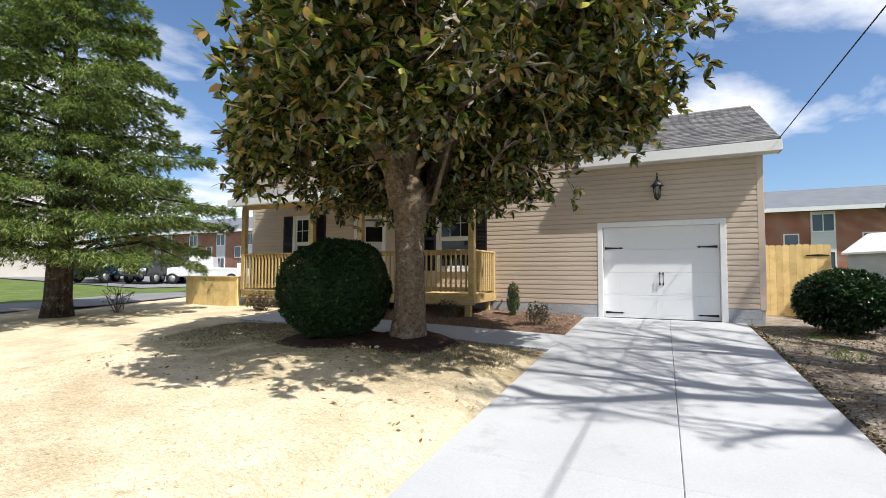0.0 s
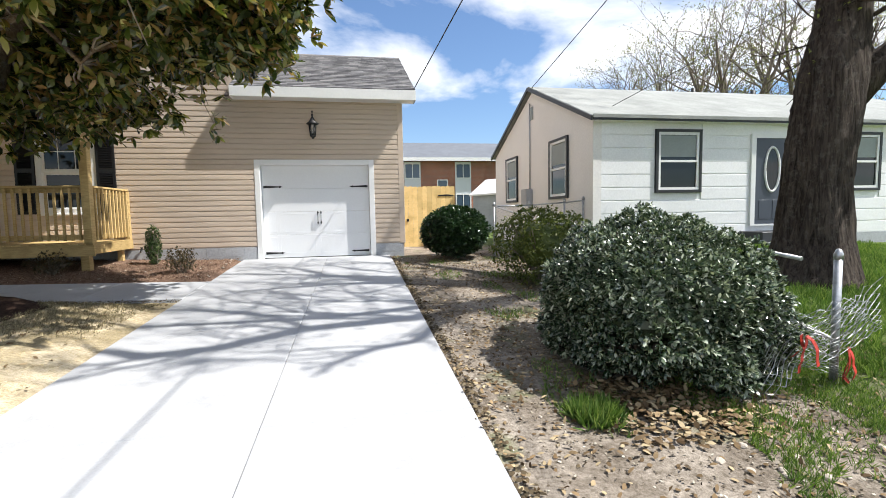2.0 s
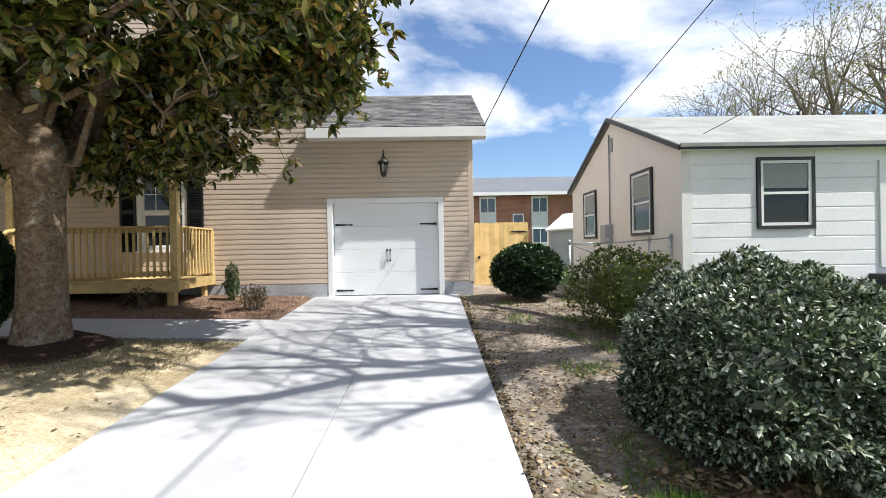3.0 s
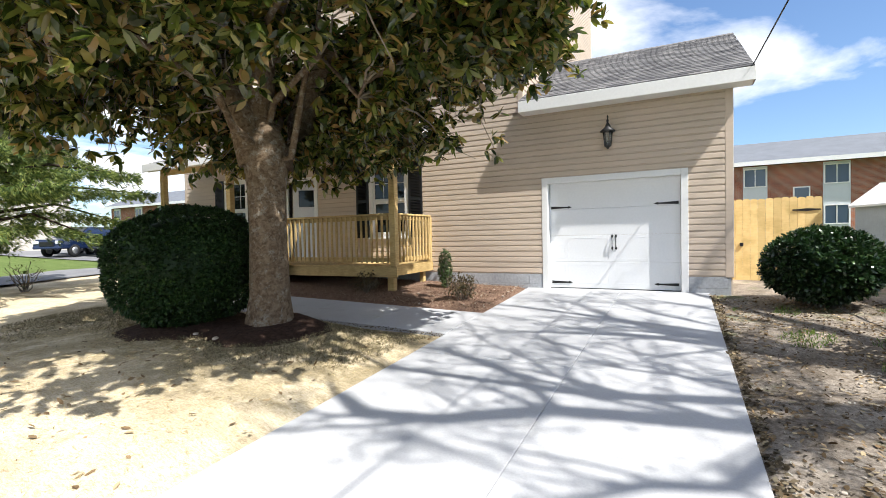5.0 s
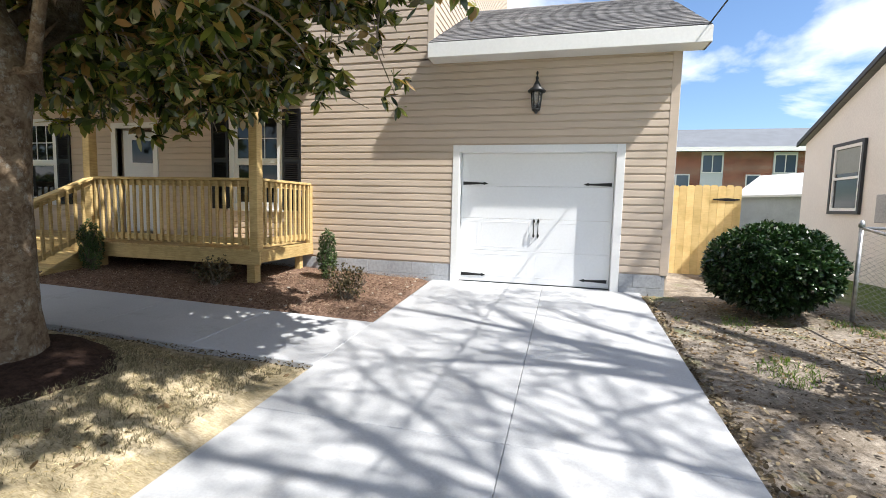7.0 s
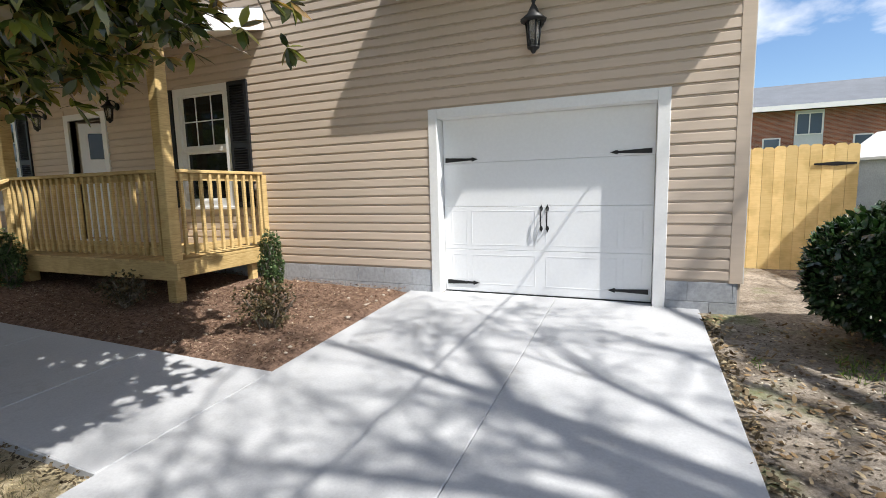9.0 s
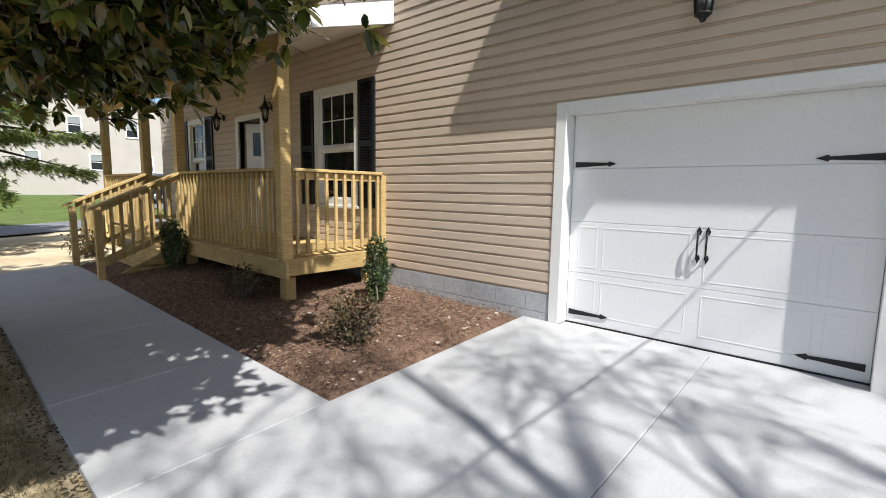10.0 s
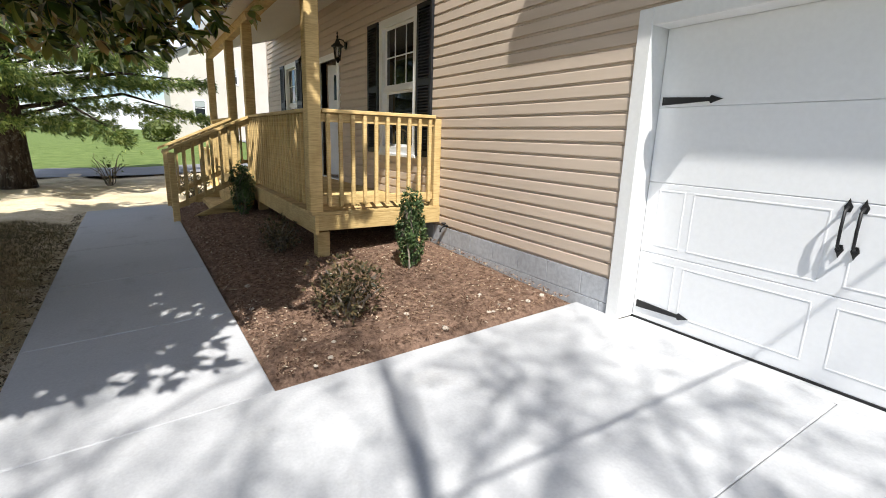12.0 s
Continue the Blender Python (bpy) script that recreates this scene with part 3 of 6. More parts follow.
# ---- windows and front door ----
def window(name, hole, grid, label):
    w = thing(name, label, "window", (0, 0, 0), kind="structure")
    x0, x1, z0, z1 = hole
    f = 0.085
    y = WALL_Y
    fr = part("window_frame", wall_with_holes(bmesh.new(), x0 - f, x1 + f, y - 0.03, y + 0.10, z0 - f, z1 + f, [(x0 + 0.02, x1 - 0.02, z0 + 0.02, z1 - 0.02)]), WHITE, w)
    zm = (z0 + z1) / 2 - 0.02
    part("meeting_rail", cube(x0 + 0.02, x1 - 0.02, y + 0.005, y + 0.06, zm - 0.03, zm + 0.03, 0.004), WHITE, w)
    for a, b, dy in ((zm + 0.03, z1 - 0.02, 0.02), (z0 + 0.02, zm - 0.03, 0.045)):
        part("sash", wall_with_holes(bmesh.new(), x0 + 0.02, x1 - 0.02, y + dy, y + dy + 0.03, a, b, [(x0 + 0.06, x1 - 0.06, a + 0.03, b - 0.03)]), WHITE, w)
        p = part("pane", cube(x0 + 0.05, x1 - 0.05, y + dy + 0.012, y + dy + 0.018, a + 0.02, b - 0.02), GLASS, w)
        if dy < 0.04:
            for i in (1, 2):
                xx = x0 + (x1 - x0) * i / 3
                part("muntin", cube(xx - 0.008, xx + 0.008, y + dy + 0.004, y + dy + 0.012, a + 0.03, b - 0.03), WHITE, w)
            zz = (a + b) / 2
            part("muntin", cube(x0 + 0.06, x1 - 0.06, y + dy + 0.003, y + dy + 0.011, zz - 0.008, zz + 0.008), WHITE, w)
    part("sill", cube(x0 - f - 0.02, x1 + f + 0.02, y - 0.06, y - 0.005, z0 - f - 0.03, z0 - f + 0.01, 0.004), WHITE, w)
    for sx0, sx1 in ((x0 - f - 0.37, x0 - f - 0.01), (x1 + f + 0.01, x1 + f + 0.37)):
        sh = part("shutter", wall_with_holes(bmesh.new(), sx0, sx1, y - 0.05, y - 0.018, z0 - f, z1 + f, [(sx0 + 0.05, sx1 - 0.05, z0 - f + 0.06, (z0 + z1) / 2 - 0.04), (sx0 + 0.05, sx1 - 0.05, (z0 + z1) / 2 + 0.04, z1 + f - 0.06)]), SHUTTER, w, "black louvred shutter")
        part("backing", cube(sx0 + 0.04, sx1 - 0.04, y - 0.024, y - 0.019, z0 - f + 0.04, z1 + f - 0.04), SHUTTER, sh)
        for a, b in ((z0 - f + 0.06, (z0 + z1) / 2 - 0.04), ((z0 + z1) / 2 + 0.04, z1 + f - 0.06)):
            k = int((b - a) / 0.036)
            for i in range(k):
                zc = a + (i + 0.5) * (b - a) / k
                key = ("louvre",)
                if key not in BOARD_CACHE:
                    bm = cube(-0.135, 0.135, -0.004, 0.004, -0.021, 0.021)
                    me = bpy.data.meshes.new("louvre")
                    bm.to_mesh(me)
                    bm.free()
                    me.materials.append(SHUTTER)
                    BOARD_CACHE[key] = me
                lo = new("louvre", BOARD_CACHE[key])
                lo.parent = sh
                lo.matrix_basis = pose((sx0 + sx1) / 2, y - 0.038, zc, -42, 0, 0)
    return w


window("window_1", WIN_B, True, "white double-hung window with black louvred shutters")
window("window_2", WIN_A, True, "white double-hung window beside the porch end")


def front_door():
    d = thing("front_door", "white front door standing ajar on the porch", "door", (0, 0, 0), kind="structure")
    x0, x1, z0, z1 = DOOR
    part("door_casing", wall_with_holes(bmesh.new(), x0 - 0.11, x1 + 0.11, WALL_Y - 0.035, WALL_Y + 0.1, z0 - 0.02, z1 + 0.10, [(x0, x1, z0, z1)]), WHITE, d)
    m = pose(x0 + 0.02, WALL_Y + 0.12, 0, 0, 0, 28)
    leaf = part("door_leaf", cube(0, x1 - x0 - 0.04, 0, 0.045, z0 + 0.02, z1 - 0.02, 0.004, m), DOORWHITE, d)
    part("door_light", cube(0.16, x1 - x0 - 0.2, -0.012, 0.0, z1 - 0.65, z1 - 0.2, 0.0, m), GLASS, leaf)
    for a, b in ((0.12, 0.40), (0.46, 0.74)):
        part("door_panel", cube(a, b, -0.008, 0.002, z0 + 0.25, z0 + 1.0, 0.004, m), DOORWHITE, leaf)
    part("door_knob", lathe(bmesh.new(), [(0.004, 0), (0.028, 0.02), (0.03, 0.045), (0.012, 0.06)], (x1 - x0 - 0.12, -0.02, z0 + 1.0), 10), BLACKIRON, leaf)
    leaf.children[-1].matrix_basis = m
    part("entry_wall", cube(x0 - 0.6, x1 + 0.6, WALL_Y + 1.6, WALL_Y + 1.7, 0.6, 4.2), CREAM, d)
    return d


front_door()


# ---- porch ----
PX0, PX1, PY0 = -11.65, -4.25, 10.15
DECK = 1.15


def porch():
    p = thing("porch", "new yellow pine front porch with railings and steps", "porch", (0, 0, 0), kind="structure")
    # deck boards run out from the wall
    n = 57
    w = (PX1 - PX0) / n
    bm = cube(0.003, w - 0.003, PY0 - 0.03, WALL_Y - 0.02, DECK - 0.032, DECK, 0.003)
    first = part("deck_board", bm, PINE, p)
    first.location.x = PX0
    for i in range(1, n):
        o = new("deck_board", first.data)
        o.parent = p
        o.location.x = PX0 + i * w
    part("rim_joist", cube(PX0, PX1, PY0, PY0 + 0.04, DECK - 0.235, DECK - 0.034, 0.004), PINE, p)
    part("rim_joist", cube(PX1 - 0.04, PX1, PY0 + 0.04, WALL_Y - 0.02, DECK - 0.20, DECK - 0.034, 0.004), PINE, p)
    part("rim_joist", cube(PX0, PX0 + 0.04, PY0 + 0.04, WALL_Y - 0.02, DECK - 0.235, DECK - 0.034, 0.004), PINE, p)
    for x in (PX1 - 0.2, -7.4, -10.2, PX0 + 0.2):
        part("support_post", cube(x - 0.07, x + 0.07, PY0 + 0.06, PY0 + 0.20, 0.3, DECK - 0.236, 0.006), PINE, p)
    part("support_post", cube(PX1 - 0.18, PX1 - 0.08, WALL_Y - 0.34, WALL_Y - 0.24, 0.4, DECK - 0.20, 0.006), PINE, p)
    part("floor_beam", cube(PX0 + 0.1, PX1 - 0.05, 11.3, 11.36, DECK - 0.22, DECK - 0.036), PINE, p)
    # roof posts
    for x in (PX1 - 0.07, -7.42, -9.02, PX0 + 0.07):
        post = part("roof_post", cube(x - 0.07, x + 0.07, PY0 + 0.0, PY0 + 0.14, DECK, 3.50, 0.008), PINE, p)
        post.location.y = -0.045
    # railings
    bal = {}

    def baluster(parent, x, y, z0, z1):
        key = round(z1 - z0, 3)
        if key not in bal:
            b = cube(-0.019, 0.019, -0.019, 0.019, 0, z1 - z0, 0.003)
            me = bpy.data.meshes.new("baluster")
            b.to_mesh(me)
            b.free()
            me.materials.append(PINE)
            bal[key] = me
        o = new("baluster", bal[key])
        o.parent = parent
        o.location = (x, y, z0)
        o.rotation_euler.z = random.uniform(-0.03, 0.03)

    def rail_x(x0, x1, y):
        r = part("railing", cube(x0, x1, y - 0.07, y + 0.07, 2.165, 2.203, 0.005), PINE, p, "pine porch railing with square balusters")
        part("upper_rail", cube(x0, x1, y - 0.019, y + 0.019, 2.075, 2.164, 0.004), PINE, r)
        part("lower_rail", cube(x0, x1, y - 0.019, y + 0.019, DECK + 0.075, DECK + 0.165, 0.004), PINE, r)
        k = int((x1 - x0) / 0.125)
        for i in range(k):
            baluster(r, x0 + (i + 0.5) * (x1 - x0) / k, y - 0.039, DECK + 0.055, 2.16)

    def rail_y(y0, y1, x):
        r = part("railing", cube(x - 0.07, x + 0.07, y0, y1, 2.165, 2.203, 0.005), PINE, p, "pine porch railing with square balusters")
        part("upper_rail", cube(x - 0.019, x + 0.019, y0, y1, 2.075, 2.164, 0.004), PINE, r)
        part("lower_rail", cube(x - 0.019, x + 0.019, y0, y1, DECK + 0.075, DECK + 0.165, 0.004), PINE, r)
        k = int((y1 - y0) / 0.125)
        for i in range(k):
            baluster(r, x + (0.039 if x > -8 else -0.039), y0 + (i + 0.5) * (y1 - y0) / k, DECK + 0.055, 2.16)

    yr = PY0 + 0.03
    rail_x(-7.35, PX1 - 0.14, yr)
    rail_x(PX0 + 0.14, -9.09, yr)
    rail_y(PY0 + 0.10, WALL_Y - 0.11, PX1 - 0.06)
    rail_y(PY0 + 0.10, WALL_Y - 0.11, PX0 + 0.06)
    part("end_post", cube(PX1 - 0.105, PX1 - 0.015, WALL_Y - 0.11, WALL_Y - 0.02, DECK, 2.164, 0.005), PINE, p)
    part("end_post", cube(PX0 + 0.015, PX0 + 0.105, WALL_Y - 0.11, WALL_Y - 0.02, DECK, 2.164, 0.005), PINE, p)
    # steps down to the walkway
    sx0, sx1 = -8.95, -7.42
    for i in range(2):
        z = DECK - 0.185 * (i + 1)
        y1 = PY0 - 0.005 - 0.29 * i
        part("tread", cube(sx0, sx1, y1 - 0.31, y1, z - 0.036, z, 0.005), PINE, p)
    for i in range(3):
        z = DECK - 0.185 * i
        y1 = PY0 - 0.005 - 0.29 * i
        part("riser", cube(sx0 + 0.04, sx1 - 0.04, y1 - 0.02, y1, z - 0.185, z - 0.037), PINE, p)
    for x in (sx0, sx1 - 0.038):
        part("stringer", prism([(PY0, DECK - 0.05), (PY0, DECK - 0.33), (PY0 - 0.72, 0.50), (PY0 - 0.95, 0.50), (PY0 - 0.95, 0.64)], x, x + 0.038), PINE, p)
    for x in (sx0 + 0.02, sx1 + 0.06):
        part("newel_post", cube(x - 0.045, x + 0.045, 9.00, 9.09, 0.52, 1.63, 0.006), PINE, p)
        r = part("stair_rail", prism([(PY0 - 0.02, 2.165), (PY0 - 0.02, 2.203), (8.93, 1.655), (8.93, 1.617)], x - 0.07, x + 0.07), PINE, p, "sloping pine stair handrail")
        part("upper_rail", prism([(PY0 - 0.03, 2.07), (PY0 - 0.03, 2.155), (9.09, 1.685), (9.09, 1.60)], x - 0.019, x + 0.019), PINE, r)
        part("lower_rail", prism([(PY0 - 0.03, 1.28), (PY0 - 0.03, 1.365), (9.09, 0.90), (9.09, 0.815)], x - 0.019, x + 0.019), PINE, r)
        for i in range(7):
            y = 9.2 + i * 0.125
            z = 1.61 + (y - 9.0) * 0.46
            baluster(r, x + 0.039, y, z - 0.84, z + 0.06)
    # sloped roof over the porch
    rf = part("porch_roof", prism([(9.82, 3.78), (WALL_Y - 0.02, 4.42), (WALL_Y - 0.02, 4.33), (9.82, 3.69)], PX0 - 0.25, PX1 + 0.12), SHINGLE, p)
    part("porch_ceiling", prism([(9.86, 3.56), (9.86, 3.60), (WALL_Y - 0.02, 4.18), (WALL_Y - 0.02, 4.14)], PX0 - 0.1, PX1 + 0.03), CREAM, p, "cream porch soffit")
    part("porch_fascia", cube(PX0 - 0.25, PX1 + 0.12, 9.79, 9.818, 3.58, 3.77, 0.004), WHITE, p)
    for x in (PX1 + 0.092, PX0 - 0.25):
        part("porch_rake", prism([(9.80, 3.56), (9.80, 3.76), (WALL_Y - 0.02, 4.40), (WALL_Y - 0.02, 4.12)], x, x + 0.03), WHITE, p)
    part("porch_beam", cube(PX0, PX1, PY0 - 0.03, PY0 + 0.09, 3.50, 3.64, 0.005), PINE, p)
    return p


porch()


# ---- wall lanterns ----
def lantern(at, s, label):
    l = thing("wall_lantern", label, "lantern", at)
    m = pose(0, 0, 0)
    part("backplate", lathe(bmesh.new(), [(0.02, 0), (0.055, 0.01), (0.05, 0.022), (0.02, 0.03)], (0, 0, 0), 12), BLACKIRON, l)
    l.children[-1].matrix_basis = pose(0, 0, 0.02 * s, 90, 0, 0) @ Matrix.Scale(s, 4)
    bm = bmesh.new()
    tube(bm, [(0, 0, 0.02), (0, -0.05, 0.09), (0, -0.11, 0.10), (0, -0.14, 0.06)], 0.009, 8)
    part("arm", bm, BLACKIRON, l)
    bm = lathe(bmesh.new(), [(0.004, 0.20), (0.013, 0.18), (0.005, 0.155), (0.018, 0.13), (0.010, 0.11), (0.026, 0.08), (0.045, 0.04), (0.095, 0.0), (0.09, -0.012), (0.05, -0.014)], (0, -0.14, 0.0), 12)
    part("cap", bm, BLACKIRON, l)
    cage = part("cage", lathe(bmesh.new(), [(0.012, -0.23), (0.022, -0.21), (0.044, -0.195), (0.042, -0.185)], (0, -0.14, 0), 12), BLACKIRON, l)
    for k in range(6):
        a = 2 * math.pi * k / 6
        part("bar", tube(bmesh.new(), [(0.056 * math.cos(a), -0.14 + 0.056 * math.sin(a), -0.01), (0.038 * math.cos(a), -0.14 + 0.038 * math.sin(a), -0.19)], 0.006, 5), BLACKIRON, cage)
    bm = lathe(bmesh.new(), [(0.034, -0.184), (0.051, -0.014)], (0, -0.14, 0), 6)
    part("glass_shade", bm, LAMPGLASS, l, "clear glass lantern panes")
    for ch in l.children:
        if ch.name.split(".")[0] != "backplate":
            ch.matrix_basis = Matrix.Scale(s, 4)
    return l


def make_lampglass():
    m = Mat("lantern_glass", 0.08, 0, 0.5)
    m.color((0.75, 0.78, 0.8))
    m.b.inputs["Transmission Weight"].default_value = 0.9
    return m.m


LAMPGLASS = make_lampglass()
lantern((-0.40, WALL_Y - 0.012, 3.62), 1.45, "black outdoor lantern high above the garage door")
lantern((-9.25, WALL_Y - 0.012, 3.35), 1.1, "black outdoor lantern beside the front door")
lantern((-7.28, WALL_Y - 0.012, 3.35), 1.1, "black outdoor lantern beside the front door")


# ---- leaves and plants ----
def leaf_cards(points, axes, length, width, n, spread, seed, droop=0.0, jitter=0.35):
    """Tufts of n folded leaves at each point, fanned about each axis. Gives vertices and triangles."""
    rng = np.random.default_rng(seed)
    P = np.repeat(np.asarray(points, float), n, 0)
    A = np.repeat(np.asarray(axes, float), n, 0)
    k = len(P)
    A /= np.linalg.norm(A, axis=1, keepdims=True) + 1e-9
    R = rng.normal(size=(k, 3))
    side = R - (R * A).sum(1, keepdims=True) * A
    side /= np.linalg.norm(side, axis=1, keepdims=True) + 1e-9
    sp = spread * rng.uniform(0.5, 1.2, (k, 1))
    D = A * np.cos(sp) + side * np.sin(sp)
    D[:, 2] -= droop * rng.uniform(0.3, 1.0, k)
    D /= np.linalg.norm(D, axis=1, keepdims=True) + 1e-9
    W = np.cross(D, rng.normal(scale=jitter, size=(k, 3)) + np.cross(D, A) * 0 + (0, 0, 1.0))
    W /= np.linalg.norm(W, axis=1, keepdims=True) + 1e-9
    N = np.cross(W, D)
    L = length * rng.uniform(0.65, 1.2, (k, 1))
    B = width * rng.uniform(0.75, 1.2, (k, 1))
    b0 = P
    if width > 0.2 * length:
        V = np.stack([b0] + [P + D * L * f + W * B * w + N * B * h for f, w, h in ((0.30, 0.42, 0.07), (0.68, 0.40, 0.05), (1.0, 0.0, -0.08), (0.68, -0.40, 0.05), (0.30, -0.42, 0.07))], 1).reshape(-1, 3)
        i = np.arange(k)[:, None] * 6
        return V, np.concatenate([i + (0, 1, 5), i + (1, 2, 5), i + (2, 4, 5), i + (2, 3, 4)])
    m1 = P + D * L * 0.45 + W * B * 0.5 + N * B * 0.16
    m2 = P + D * L * 0.45 - W * B * 0.5 + N * B * 0.16
    tip = P + D * L - N * L * 0.06
    V = np.stack([b0, m1, tip, m2], 1).reshape(-1, 3)
    i = np.arange(k)[:, None] * 4
    F = np.concatenate([i + (0, 1, 2), i + (0, 2, 3)])
    return V, F


def limb(rng, a, b, r0, r1, bend=0.12, k=6):
    a, b = np.array(a, float), np.array(b, float)
    d = np.linalg.norm(b - a)
    off = rng.normal(size=(k, 3)) * bend * d
    ts = np.linspace(0, 1, k)
    pts = [a + (b - a) * t + off[i] * math.sin(math.pi * t) * 0.5 + np.array((0, 0, 0.10 * d * math.sin(math.pi * t))) for i, t in enumerate(ts)]
    return [tuple(p) for p in pts], [r0 + (r1 - r0) * t for t in ts]


def make_bark(name, a, b, stretch=(6, 6, 1.2), strength=0.6, sc=2.0, lichen=0.3):
    m = Mat(name, 0.95, 0, 0.1)
    n = m.noise(sc, 7, 0.7, stretch, distort=0.6)
    c = m.mix(m.ramp(n, (0.35, (0, 0, 0)), (0.65, (1, 1, 1))), a, b)
    lich = m.ramp(m.noise(9.0, 6, 0.8), (0.53, (0, 0, 0)), (0.62, (1, 1, 1)))
    c = m.mix(m.math("MULTIPLY", lich, lichen), c, (0.34, 0.33, 0.29))
    m.color(c).bump(n, strength, 0.05)
    return m.m


MAGBARK = make_bark("magnolia_bark", (0.085, 0.055, 0.034), (0.23, 0.175, 0.12), (2.0, 2.0, 2.2), 0.9, 8.0, 0.55)
DARKBARK = make_bark("furrowed_bark", (0.018, 0.014, 0.012), (0.10, 0.08, 0.066), (9, 9, 1.0), 1.0, 2.2, 0.12)
CEDARBARK = make_bark("cedar_bark", (0.02, 0.015, 0.012), (0.08, 0.06, 0.045))
PALETWIG = make_bark("pale_twig", (0.17, 0.14, 0.105), (0.36, 0.31, 0.25))
TWIG = make_bark("twig_bark", (0.10, 0.08, 0.06), (0.26, 0.22, 0.18))
# Darkest and palest stops paint in crown shade and leaf highlights; browns are dead leaves.
MAGLEAF = leafy("magnolia_leaf", [(0.0, (0.022, 0.038, 0.010)), (0.42, (0.075, 0.105, 0.024)), (0.68, (0.24, 0.25, 0.065)), (0.84, (0.27, 0.18, 0.065)), (0.93, (0.36, 0.21, 0.085)), (1.0, (0.52, 0.48, 0.20))], 0.22, 0.9, 0.38)
CEDARLEAF = leafy("cedar_needle", [(0.0, (0.04, 0.075, 0.03)), (0.55, (0.135, 0.195, 0.07)), (1.0, (0.40, 0.44, 0.17))], 0.6, 0.3, 0.36)
BOXLEAF = leafy("boxwood_leaf", [(0.0, (0.010, 0.028, 0.009)), (0.7, (0.024, 0.058, 0.016)), (1.0, (0.07, 0.12, 0.03))], 0.5, 0.35, 0.1)
HOLLYLEAF = leafy("camellia_leaf", [(0.0, (0.010, 0.028, 0.010)), (0.7, (0.022, 0.055, 0.018)), (1.0, (0.06, 0.10, 0.03))], 0.28, 0.6, 0.12)
# Silvery leaves; the palest stops also paint white sun glints into the colour.
SILVERGLINTLEAF = leafy("silver_glint_leaf", [(0.0, (0.018, 0.036, 0.018)), (0.50, (0.06, 0.09, 0.05)), (0.78, (0.20, 0.24, 0.17)), (1.0, (0.60, 0.63, 0.54))], 0.27, 0.8, 0.1)
UPRIGHTLEAF = leafy("upright_holly_leaf", [(0.0, (0.025, 0.05, 0.02)), (0.6, (0.07, 0.115, 0.045)), (1.0, (0.20, 0.25, 0.10))], 0.5, 0.3, 0.15)
LIGHTLEAF = leafy("spring_leaf", [(0.0, (0.05, 0.07, 0.016)), (0.6, (0.11, 0.14, 0.035)), (1.0, (0.22, 0.23, 0.065))], 0.5, 0.4, 0.25)


REDLEAF = leafy("reddish_leaf", [(0.0, (0.03, 0.035, 0.015)), (0.6, (0.08, 0.06, 0.03)), (1.0, (0.18, 0.12, 0.06))], 0.5, 0.4, 0.15)


def bedz(x, y):
    return walk_z(x, y) + 0.02


